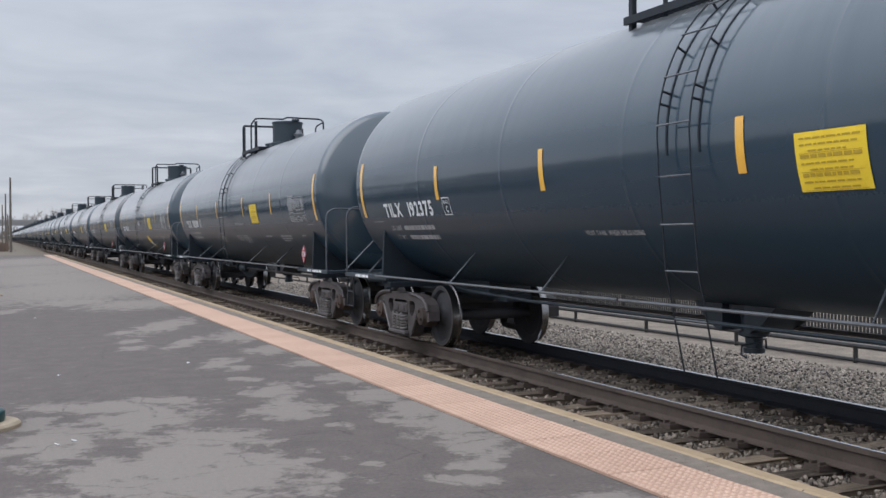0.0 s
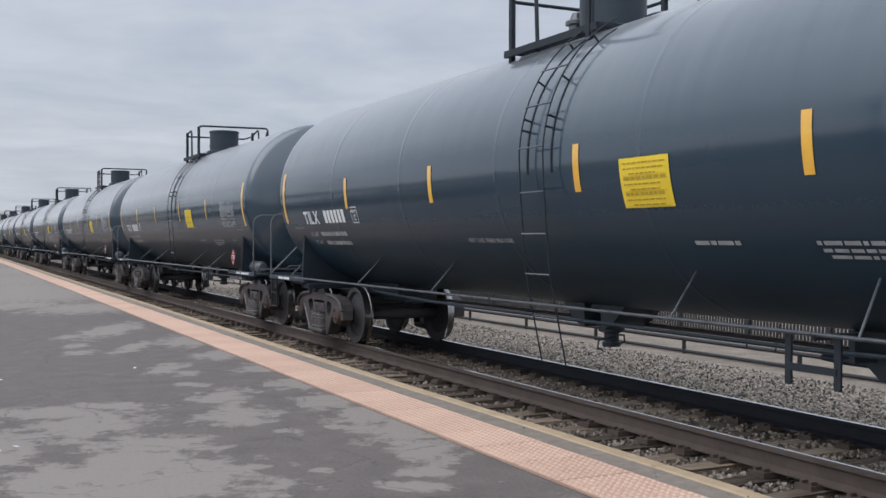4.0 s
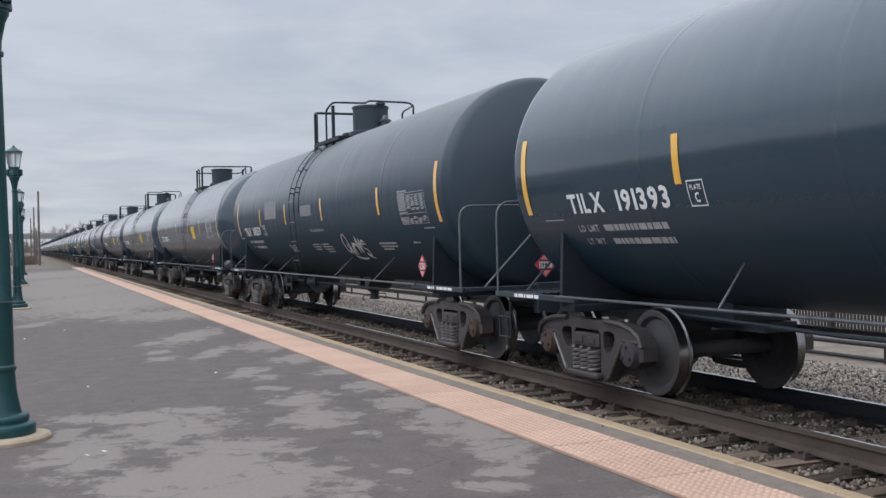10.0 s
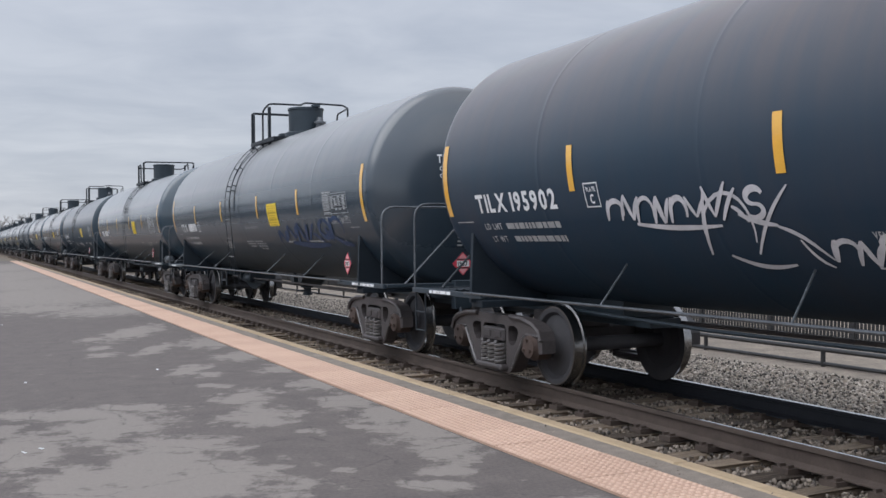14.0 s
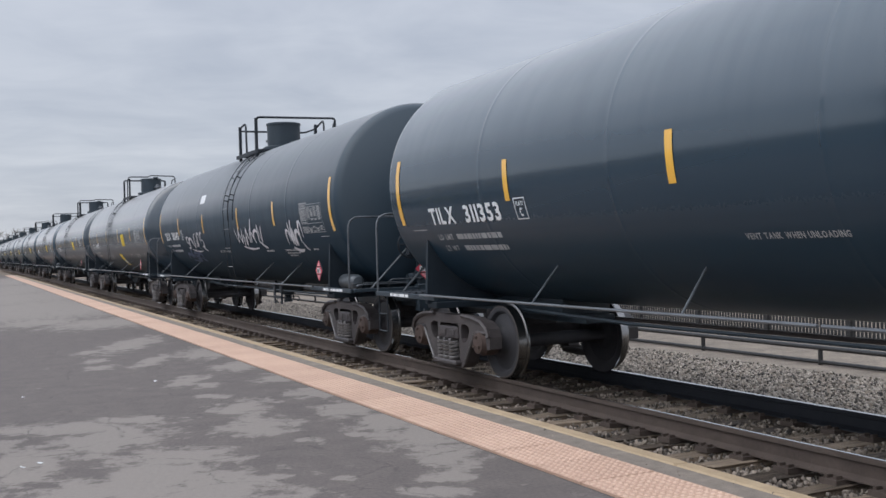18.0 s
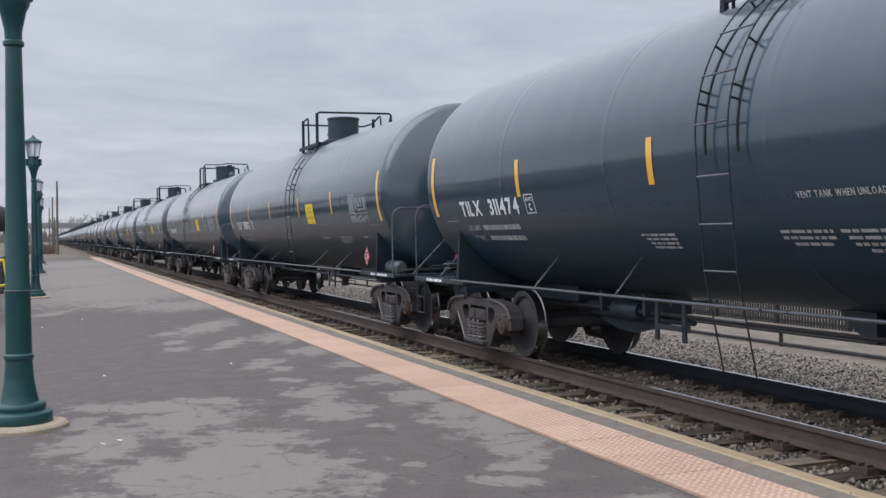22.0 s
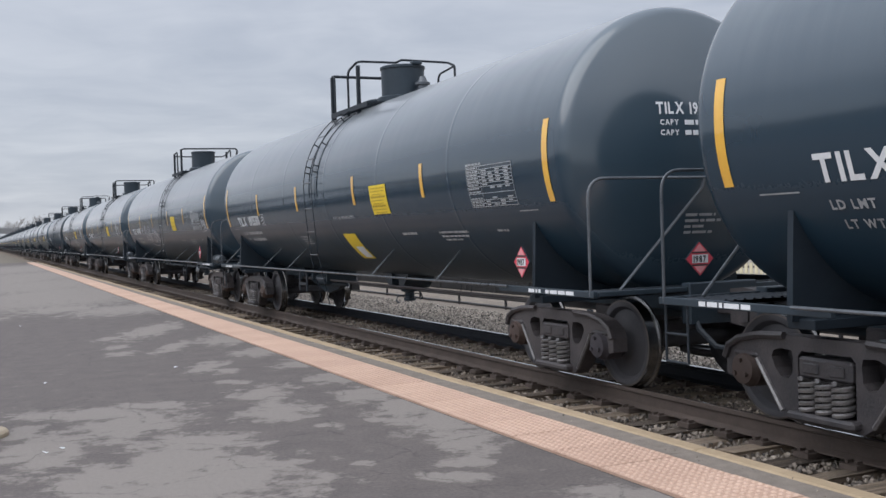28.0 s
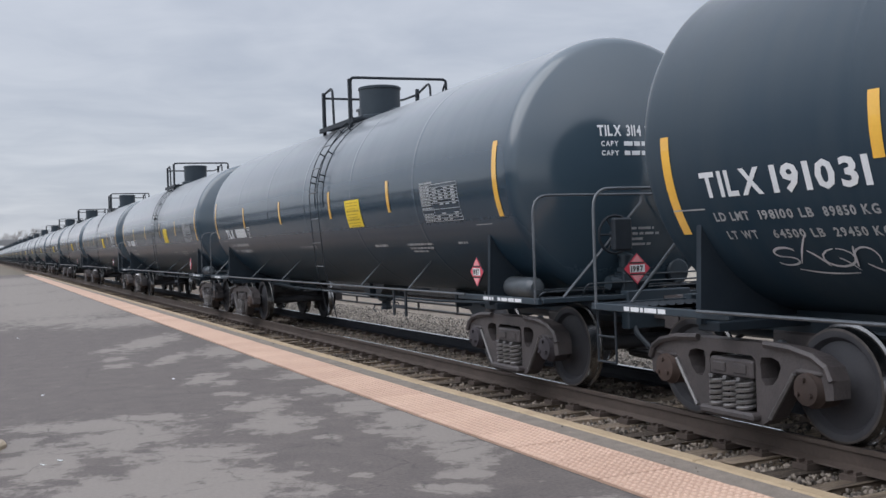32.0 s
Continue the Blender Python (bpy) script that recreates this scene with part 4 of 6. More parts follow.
    put("brake_rigging", bm, GEAR)
    bm = bmesh.new()
    tube(bm, [(-.55, -6.2, .86), (-.55, -3.6, .80), (-.55, 3.6, .80), (-.55, 6.2, .86)], .022, 6)
    put("brake_pipe", bm, GEAR)
    bm = bmesh.new()
    for y in (-.22, .22):
        box(bm, -.012, .012, y - .03, y + .03, .68, 1.06, .004)
    box(bm, -.02, .004, -.22, .22, .78, .83)
    box(bm, 0, .45, -.02, .02, 1.0, 1.04)
    put("pipe_hanger", bm, DARKPIPE)
    bm = bmesh.new()
    tube(bm, [(.25, -5.6, .74), (.25, 5.6, .74)], .026, 6)
    put("brake_rod", bm, GRIME)
    # placard holder and the two placard faces
    bm = bmesh.new()
    slab(bm, [(0, -.175), (.175, 0), (0, .175), (-.175, 0)], -.012, 0)
    put("placard_holder", bm, GEAR, None)
    return M


def truck_meshes():
    T = {}

    def put(key, bm, mat, smooth=35):
        T[key] = mesh_of(bm, key, mat, smooth)

    bm = bmesh.new()
    box(bm, -1.02, 1.02, -.20, .20, .42, .60, .02)
    box(bm, -.38, .38, -.30, .30, .58, .79, .02)
    put("truck", bm, GRIME, None)
    bm = bmesh.new()
    half = [(0, .77), (.42, .77), (.72, .755), (.95, .71), (1.08, .64), (1.13, .54), (1.13, .40), (1.05, .385), (1.03, .50), (.99, .60), (.79, .61), (.74, .56),
            (.70, .50), (.63, .40), (.54, .28), (.46, .17), (.36, .105), (0, .095)]
    window = [(.36, .655), (.48, .665), (.56, .64), (.585, .59), (.54, .50), (.48, .44), (.40, .43), (.355, .48), (.345, .60)]
    pocket = [(-.29, .20), (.29, .20), (.29, .62), (.25, .66), (-.25, .66), (-.29, .62)]
    rings = [half + [(-y, z) for y, z in half[-2:0:-1]], window, [(-y, z) for y, z in window], pocket]
    for x in (-.085, .085):
        edges = []
        for ring in rings:
            vs = [bm.verts.new((x, y, z)) for y, z in ring]
            edges += [bm.edges.new((vs[i], vs[(i + 1) % len(vs)])) for i in range(len(vs))]
        bmesh.ops.triangle_fill(bm, use_beauty=True, edges=edges)
    bm.verts.ensure_lookup_table()
    total, k = sum(len(r) for r in rings), 0
    for ring in rings:
        for i in range(len(ring)):
            p, q = k + i, k + (i + 1) % len(ring)
            bm.faces.new((bm.verts[p], bm.verts[q], bm.verts[total + q], bm.verts[total + p]))
        k += len(ring)
    bmesh.ops.recalc_face_normals(bm, faces=bm.faces[:])
    # rim flanges of the casting, the spring seat and the bolster end
    for sy in (-1, 1):
        line = [(-.10, sy * y, z) for y, z in half[1:6]]
        tube(bm, line, .032, 6)
        tube(bm, [(-.095, sy * y, z) for y, z in half[11:16]], .022, 6, mi=1)
    box(bm, -.18, .17, -.34, .34, .13, .20, .02)
    box(bm, -.11, .11, -.27, .27, .46, .62, .02)
    box(bm, -.125, -.10, -.21, -.05, .50, .58, .008)
    box(bm, -.125, -.10, .05, .21, .50, .58, .008)
    put("side_frame", bm, [GRIME, WORNGLINT], None)
    bm = bmesh.new()
    pts = [(.068 * math.cos(a), .068 * math.sin(a), .20 + .26 * k / 60) for k in range(61) for a in (2 * math.pi * k / 11,)]
    tube(bm, pts, .019, 5)
    put("spring", bm, SPRING)
    bm = bmesh.new()
    lathe(bm, [(.155, .10), (.155, -.06), (.135, -.085), (.125, -.13), (.06, -.145), (.02, -.145)], "x", 20)
    for k in range(3):
        a = radians(90 + 120 * k)
        lathe(bm, [(.020, -.125), (.020, -.165)], "x", 6, (0, .075 * math.cos(a), .075 * math.sin(a)))
    put("bearing_cap", bm, CAP)
    bm = bmesh.new()
    box(bm, -.10, .09, -.15, .15, .10, .15, .02)
    put("adapter", bm, GRIME, None)
    bm = bmesh.new()
    slab(bm, [(-.04, -.06), (.02, -.06), (.30, .36), (.24, .36)], -.02, .02)
    put("brake_lever", bm, PIPE, None)
    bm = bmesh.new()
    lathe(bm, [(.075, -.95), (.08, -.8), (.085, 0), (.08, .8), (.075, .95)], "x", 14)
    for s in (-1, 1):
        k = WHEEL_R / .475
        prof = [(.09, .85), (.14, .85), (.16, .80), (.20, .77), (.36, .745), (.395, .79), (.445, .80), (.466, .795), (.475, .735), (.478, .69), (.505, .683),
                (.505, .662), (.44, .66), (.395, .668), (.36, .70), (.20, .715), (.15, .68), (.09, .67)]
        idx = [0, 0, 0, 0, 0, 0, 1, 2, 2, 2, 2, 0, 0, 0, 0, 0, 0]
        if s < 0:
            prof, idx = [(r, -x) for r, x in prof][::-1], idx[::-1]
        lathe(bm, [(r * k, x) for r, x in prof], "x", 40, mi=idx, cap=False)
    put("wheelset", bm, [WHEEL, RIM, TREAD])
    return T


CM, TM = car_meshes(), truck_meshes()
TURN = pose(0, 0, 0, 0, 0, 180)


def add_truck(car, y, near):
    tr = part("truck", TM["truck"], None, car, at=pose(0, y, 0))
    for s in (-1, 1):
        part("side_frame", TM["side_frame"], None, tr, at=pose(s * 1.0, 0, 0))
        for w in (-.889, .889):
            if s < 0:
                part("bearing_cap", TM["bearing_cap"], None, tr, at=pose(s * 1.0, w, WHEEL_R, 0, 0, 0 if s < 0 else 180))
                part("adapter", TM["adapter"], None, tr, at=pose(s * 1.0, w, WHEEL_R))
        if near and s < 0:
            for x, yy in ((-1.09, -.17), (-1.09, 0.0), (-1.09, .17), (-.93, -.09), (-.93, .09)):
                part("spring", TM["spring"], None, tr, at=pose(x, yy, 0))
    if near:
        part("brake_lever", TM["brake_lever"], None, tr, at=pose(-.86, -.62, .42))
    for w in (-.889, .889):
        part("wheelset", TM["wheelset"], None, tr, at=pose(0, w, WHEEL_R))


def build_car(turned, near=True):
    """A tank car without its markings. turned: the handbrake end trails."""
    car = new("tank_car")
    q = TURN if turned else Matrix()
    lad = -0.58 if turned else -0.92

    def put(key, m=Matrix(), name=None, label=""):
        return part(name or key, CM[key], None, car, label, at=q @ m)

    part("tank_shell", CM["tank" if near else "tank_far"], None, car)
    put("manway", pose(0, 0, TZ + TR)), put("valve_housing", pose(0, 0, TZ + TR), label="black valve housing on the tank top")
    put("walkway", pose(-.69, -.42 if turned else 0, TZ + TR - .10)), put("walkway", pose(.69, -.42 if turned else 0, TZ + TR - .10))
    top = pose(0, 0, TZ + TR + .01)
    if turned:
        part("cross_rail", CM["cross_rail"], None, car, at=top), part("side_rail", CM["side_rail"], None, car, at=top)
    else:
        put("grab_hoop", top), put("rear_rail", top), put("front_rail", top)
    for x, y in ((-.80, 1.50), (-.80, .08), (.80, 1.50)) if turned else ((-.78, .93), (.80, .1), (-.86, -.80)):
        part("railing_post", CM["railing_post"], None, car, at=pose(x, y, TZ + TR + .01))
    ends = (Matrix(), TURN)
    for e in ends:
        put("draft_sill", e), put("saddle", e), put("side_sill", e), put("end_beam", e), put("coupler", e, label="knuckle coupler")
        if near:
            put("side_sill", pose(2.99 if e is ends[0] else -2.99, 0, 0) @ e), put("end_deck", e), put("air_hose", e), put("sill_step", e)
        put("end_handrail", e @ pose(0, 8.31, 0), label="grey bent-pipe end handrail")
        if near or e is not ends[0]:
            put("brace", e)
    for s in ((-1, 1) if near else (-1,)):
        for y in (-3.37, 3.37):
            part("running_pipe", CM["running_pipe"], None, car, at=pose(s * 1.575, y, 1.05))
    for y in (4.07, 2.25, -2.38, -4.77) if turned else (3.88, 1.48, -3.03, -4.92):
        part("strut", CM["strut"], None, car, at=pose(0, y, 0))
    for s in (0, 1):
        if s and not near:
            continue
        ld = part("ladder", CM["ladder"], None, car, at=(TURN if s else Matrix()) @ pose(0, (-lad if turned else lad) * (-1 if s else 1), 0))
        if near and not s:
            for y in (-.225, .225):
                part("ladder_strap", CM["ladder_strap"], None, ld, at=pose(0, y, 0))
            for x, z in ((-1.08, 3.68), (-1.355, 3.39), (-1.545, 3.01), (-1.625, 2.59), (-1.61, 2.15), (-1.585, 1.74), (-1.54, 1.34), (-1.45, .92)):
                part("rung", CM["rung"], None, ld, at=pose(x, 0, z))
    for y in (-TRUCK_Y, TRUCK_Y):
        add_truck(car, y, near)
    put("bottom_outlet")
    if near:
        put("relief_valve", pose(-.15, .52, TZ + TR - .02)), put("hatch", pose(.15, -.78, TZ + TR - .01))
        put("outlet_skid", name="outlet_skid"), put("outlet_skid", TURN, name="outlet_skid"), put("brake_rigging")
        put("brake_pipe"), put("brake_rod")
        part("pipe_hanger", CM["pipe_hanger"], None, car, at=pose(-1.52, 1.36 if turned else -4.48, 0))
        put("air_reservoir", pose(-1.15, -7.40, 1.13), label="grey air reservoir on the end frame")
        put("brake_cylinder", pose(.6, -7.7, 1.25)), put("control_valve", pose(-.22, -8.10, 1.22)), put("brake_piping")
        put("hand_brake", pose(-.48, -8.30, 1.70), label="hand brake wheel")
    return car


# ---- markings ----
def stripe_mesh(z0, z1, w=0.105):
    v, f = patch(-w / 2, w / 2, 0, arc_at(z1) - arc_at(z0), 1, 8)
    return mesh_of(wrap(v, f, 0, z0), "reflective_stripe", YELLOW)


def table_mesh():
    """The stencilled inspection table: ruled rows, a column of captions and four of small entries, two rows left blank."""
    rnd = random.Random(3)
    w, hgt, n = 1.15, arc_at(2.42) - arc_at(1.95), 12
    items = []
    for k in range(n + 1):
        v = hgt * k / n
        if k not in (3, 5):
            items.append(patch(0, w, v - .004, v + .004, 1, 1))
        if k in (n, 3):
            continue
        lo, hi = v + .012, v + hgt / n - .010
        u = .02
        while u < .30:
            ln = min(rnd.uniform(.04, .10), .32 - u)
            items.append(patch(u, u + ln, lo, hi, 1, 1))
            u += ln + .014
        if k not in (4, 11):
            for c in (.40, .58, .76, .96):
                if rnd.random() < .85:
                    items.append(patch(c, c + rnd.uniform(.09, .13), lo, hi, 1, 1))
    for u in (0, .36, w):
        items.append(patch(u - .004, u + .004, 0, hgt, 1, 8))
    u = 0
    while u < .36:
        items.append(patch(u, u + .07, hgt + .015, hgt + .040, 1, 1))
        u += .085
    v, f = merge(items)
    return mesh_of(wrap(v, f, -5.70, 1.95), "inspection_table", FAINT)


def bars_mesh(rows, name="small_print", mat=None):
    """Rows of unreadable small stencilling: (u, v, length, height), broken into words."""
    rnd = random.Random(len(rows) * 7 + int(rows[0][2] * 100))
    items = []
    for u, v, ln, hh in rows:
        x = u
        while x < u + ln - .02:
            wl = min(rnd.uniform(.06, .2), u + ln - x)
            items.append(patch(x, x + wl - .02, v, v + hh, 1, 1))
            x += wl
    return merge(items)


def sign_meshes():
    w, hgt = .68, arc_at(2.385) - arc_at(1.96)
    v, f = patch(0, w, 0, hgt, 1, 8)
    a = mesh_of(wrap(v, f, -2.25, 1.96, .007), "warning_sheet", SIGNYELLOW)
    rnd = random.Random(5)
    items = []
    for k in range(9):
        v0, u = hgt * (k + .45) / 9.6, .05 if k % 3 else .13
        tall = .026 if k in (2, 5) else .013
        items.append(patch(.04, w - .04, v0 - .012, v0 - .009, 1, 1)) if k % 3 == 0 else None
        while u < w - (.12 if k % 3 else .18):
            ln = rnd.uniform(.03, .09)
            items.append(patch(u, min(u + ln, w - .05), v0, v0 + tall, 1, 1))
            u += ln + .014
    v, f = merge(items)
    return a, mesh_of(wrap(v, f, -2.25, 1.96, .011), "warning_lettering", SIGNINK)


STRIPE_END, STRIPE_MID, TABLE = stripe_mesh(1.95, 2.80, .11), stripe_mesh(2.13, 2.575, .10), table_mesh()
SIGN, SIGNTEXT = sign_meshes()


def placard_meshes():
    """A diamond hazard placard on its holder, in the y-z plane, facing -x; and its writing."""
    bm = bmesh.new()
    d = .168

    def face(pts, mi, x):
        bm.faces.new([bm.verts.new((x, y, z)) for y, z in pts]).material_index = mi
    face([(0, d), (d, 0), (0, -d), (-d, 0)], 0, -.015)
    face([(0, d * .9), (d * .45, d * .42), (-d * .45, d * .42)], 1, -.018)
    face([(0, -d * .9), (-d * .45, -d * .42), (d * .45, -d * .42)], 1, -.018)
    for z in (d * .38, -d * .38):
        face([(d * .6, z + .008), (d * .6, z - .008), (-d * .6, z - .008), (-d * .6, z + .008)], 2, -.019)
    face([(.098, .042), (.098, -.042), (-.098, -.042), (-.098, .042)], 3, -.020)
    bmesh.ops.recalc_face_normals(bm, faces=bm.faces[:])
    a = mesh_of(bm, "placard", [RED, PINKRED, INK, WHITE])
    bm = bmesh.new()
    v, f, w = flat_text("1987", .064, .165)
    vs = [bm.verts.new((-.0235, .083 - u, y - .032)) for u, y in v]
    for q in f:
        bm.faces.new([vs[i] for i in q])
    return a, mesh_of(bm, "placard_number", INK)


PLACARD, PLACARDNO = placard_meshes()


def scribble(seed, y0, y1, z0, z1, signs, width=.035):
    """A sprayed tag of interlocked signs that spell nothing: each stroke swells and tapers, and a tail trails off."""
    rnd = random.Random(seed)
    a0 = arc_at(z0)
    span, tall = y0 - y1, arc_at(z1) - a0
    cell, bm, strokes = span / signs, bmesh.new(), []

    def arc_line(cu, cv, ru, rv, q0, q1, n=12):
        return [(cu + ru * math.cos(radians(q0 + (q1 - q0) * k / n)), cv + rv * math.sin(radians(q0 + (q1 - q0) * k / n))) for k in range(n + 1)]

    def straight(u, v, u2, v2, sag=.06, n=6):
        return [(u + (u2 - u) * k / n, v + (v2 - v) * k / n + sag * tall * math.sin(math.pi * k / n)) for k in range(n + 1)]
    for k in range(signs):
        u, h, base = cell * (k + .5), tall * rnd.uniform(.5, .8), tall * rnd.uniform(.12, .3)
        w, mid, kind = cell * rnd.uniform(.42, .62), base + h * .5, rnd.randrange(6)
        if kind == 0:
            strokes += [arc_line(u, mid, w, h * .5, 100, 450), straight(u, mid, u + w, base - h * .2)]
        elif kind == 1:
            strokes += [arc_line(u, base + h * .4, w, h * .55, 200, -20), straight(u - w, base, u - w * .8, base + h)]
        elif kind == 2:
            strokes += [straight(u - w, base + h, u, base, 0), straight(u, base, u + w, base + h * 1.1, 0)]
        elif kind == 3:
            strokes += [arc_line(u, base + h * .75, w * .8, h * .27, 20, 270), arc_line(u, base + h * .24, w * .8, h * .25, 90, -160)]
        elif kind == 4:
            strokes += [straight(u - w, base, u + w * .2, base + h * 1.25), straight(u - w * .2, base + h * .55, u + w * 1.1, base - h * .1)]
        else:
            strokes += [straight(u - w, base, u - w * .6, base + h), straight(u - w * .6, base + h, u + w * .3, base, 0), straight(u + w * .3, base, u + w, base + h * .9)]
    strokes += [straight(span * .2, tall * .12, span * .75, tall * .02, -.08, 10), straight(span * .85, tall * .3, span * 1.05, 0, -.05)]
    for k, line in enumerate(strokes):
        thick, lift, rows = width * rnd.uniform(.75, 1.5), .006 + .0009 * (k % 9), []
        for m, (u, v) in enumerate(line):
            (ua, va), (ub, vb) = line[max(m - 1, 0)], line[min(m + 1, len(line) - 1)]
            du, dv = ub - ua, vb - va
            L, f = math.hypot(du, dv) or 1, m / (len(line) - 1)
            r = thick / 2 * (.35 + 1.1 * math.sin(math.pi * (.12 + .8 * f)))
            rows.append([bm.verts.new(on_tank(y0 - (u + .22 * (v - tall / 2) + e * dv / L * r), a0 + v - e * du / L * r, lift)) for e in (1, -1)])
        for A, B in zip(rows, rows[1:]):
            bm.faces.new((A[0], B[0], B[1], A[1]))
    return bm


# number, ld lmt, lt wt; turned; paint; extras
CARS = {0: "192375", 1: "311289", 2: "192353", 3: "311405", 4: "195969", 7: "311412", 8: "311485", 9: "311409", 10: "311533", 11: "191147", 12: "191393",
        13: "311559", 14: "311287", 15: "311415", 16: "311567", 17: "195902", 20: "191037", 21: "311390", 22: "311353", 23: "311345", 24: "190829",
        25: "311536", 26: "190682", 27: "311474", 28: "311372", 29: "311398", 30: "311514", 31: "311371", 34: "191175", 35: "191530", 36: "197437",
        37: "311321", 38: "311365", 39: "191031"}
TURNED = {1, 2, 11, 13, 15, 18, 20, 24, 25, 27, 29, 30, 35, 38}
FINISH = {3: DUSTY, 18: DUSTY, 21: DUSTY, 24: DUSTY, 25: DUSTY, 30: DUSTY, 13: MATT, 17: RUSTY, 20: MATT, 23: MATT, 39: MATT}
DIAGONAL = {2, 11, 24, 35}
LOADS = {7: ("206700", "93750", "79300", "35950"), 28: ("200000", "94300", "78000", "35400"), 39: ("198100", "89850", "64500", "29450"),
         2: ("207100", "93900", "78900", "35800"), 25: ("207600", "94150", "78400", "35550"), 16: ("206100", "93500", "79900", "36200")}
TAGS = {13: [(23, -2.2, -3.5, 1.4, 1.82, 5, .03)], 8: [(11, -1.05, -3.7, 1.42, 2.10, 5, .04)], 9: [(12, 3.15, 2.0, 1.52, 2.20, 5, .03), (41, -3.0, -4.75, 1.38, 2.10, 4, .035)],
        17: [(13, 3.96, 1.90, 1.76, 2.08, 9, .03), (42, 2.70, 1.45, 1.45, 2.20, 2, .03), (14, 1.40, -.3, 1.42, 1.72, 8, .03), (15, -2.0, -4.2, 1.30, 1.75, 5, .03)],
        23: [(16, 4.25, 2.2, 1.70, 2.15, 6, .03), (17, -1.1, -3.2, 1.72, 2.20, 7, .03), (18, -4.8, -5.8, 1.66, 2.15, 5, .04)],
        36: [(19, 3.65, 1.0, 1.52, 2.14, 9, .03), (24, -6.9, -7.5, 1.90, 2.22, 5, .014)], 38: [(20, .1, -2.3, 1.52, 2.04, 6, .03)], 39: [(21, 6.26, 5.2, 1.36, 1.60, 4, .011)],
        2: [(22, 1.0, .3, 2.15, 2.35, 3, .02)]}
BLUETAGS = {18: [(31, -2.6, -6.4, 1.60, 2.05, 6, .06)], 23: [(32, 4.9, 3.2, 1.45, 1.75, 4, .06)]}
# cars lettered in their own way: where the mark starts and how high, the stripes from the number end on
OWN = {38: (6.53, 1.94, (7.51, 4.55, 1.69, -1.57, -4.42, -7.51)), 31: (6.57, 1.94, (7.51, 4.6, 1.85, -1.2, -3.92, -7.51)), 23: (6.95, 2.03, (7.58, 4.92, 1.9, -1.50, -4.25, -7.51)), 39: (6.74, 1.97, (7.14, 4.90, 1.9, -1.50, -4.25, -7.51)), 13: (6.35, 1.94, (7.1, 4.3, 1.65, -1.38, -4.9, -7.5)), 17: (6.57, 1.98, (7.31, 4.48, 1.66, -1.50, -4.25, -7.51))}
# a car whose fittings sit further back than on the rest
SHIFTED = {31: 0.38}
# cars with a shorter shell
SHORT = {17, 39}
TABLES = {31: .44, 13: -.20, 3: .34, 10: .11, 14: .30, 29: .34, 30: .29, 15: .16, 24: .29, 25: .17, 35: .06, 36: .11, 40: .38, 23: -.22}
# cars whose stripes are spaced in their own way
SPACING = {0: (7.49, 4.45, 1.57, -1.65, -4.40, -7.51), 1: (7.48, 4.58, 1.67, -1.50, -4.25, -7.53), 4: (7.51, 4.56, 1.61, -1.63, -4.28, -7.56), 7: (7.49, 4.60, 1.65, -1.57, -4.40, -7.51),
           10: (7.50, 4.37, 1.53, -1.59, -4.47, -7.51), 14: (7.53, 4.69, 1.70, -1.38, -4.06, -7.46), 15: (7.47, 4.46, 1.54, -1.55, -4.27, -7.51), 21: (7.51, 4.47, 1.64, -1.51, -4.40, -7.51),
           22: (7.45, 4.48, 1.65, -1.55, -4.42, -7.51), 24: (7.51, 4.75, 1.73, -1.50, -4.46, -7.55), 25: (7.51, 4.65, 1.70, -1.49, -4.46, -7.53), 29: (7.45, 4.6, 1.85, -1.30, -4.18, -7.44),
           30: (7.51, 4.52, 1.60, -1.55, -4.24, -7.58), 36: (7.50, 4.41, 1.55, -1.63, -4.35, -7.57), 37: (7.42, 4.46, 1.58, -1.55, -4.42, -7.51), 40: (7.51, 4.62, 1.67, -1.45, -4.13, -7.48)}
# primer over old markings: start, width, foot and top
PRIMER = ((3.7, 1.2, 2.29, 2.71), (.23, .87, 2.26, 2.48))
NOTICE = {17: (-2.97, .62, 2.10, 2.42, BROWNSHEET, "browned paper notice"), 23: (2.28, .50, 2.84, 3.04, WHITE, "white paper notice")}
HEADS = {40: "TILX 3114"}
CAPACITY = {30: ("30070 US GAL", "113827 L")}
CAR = {}


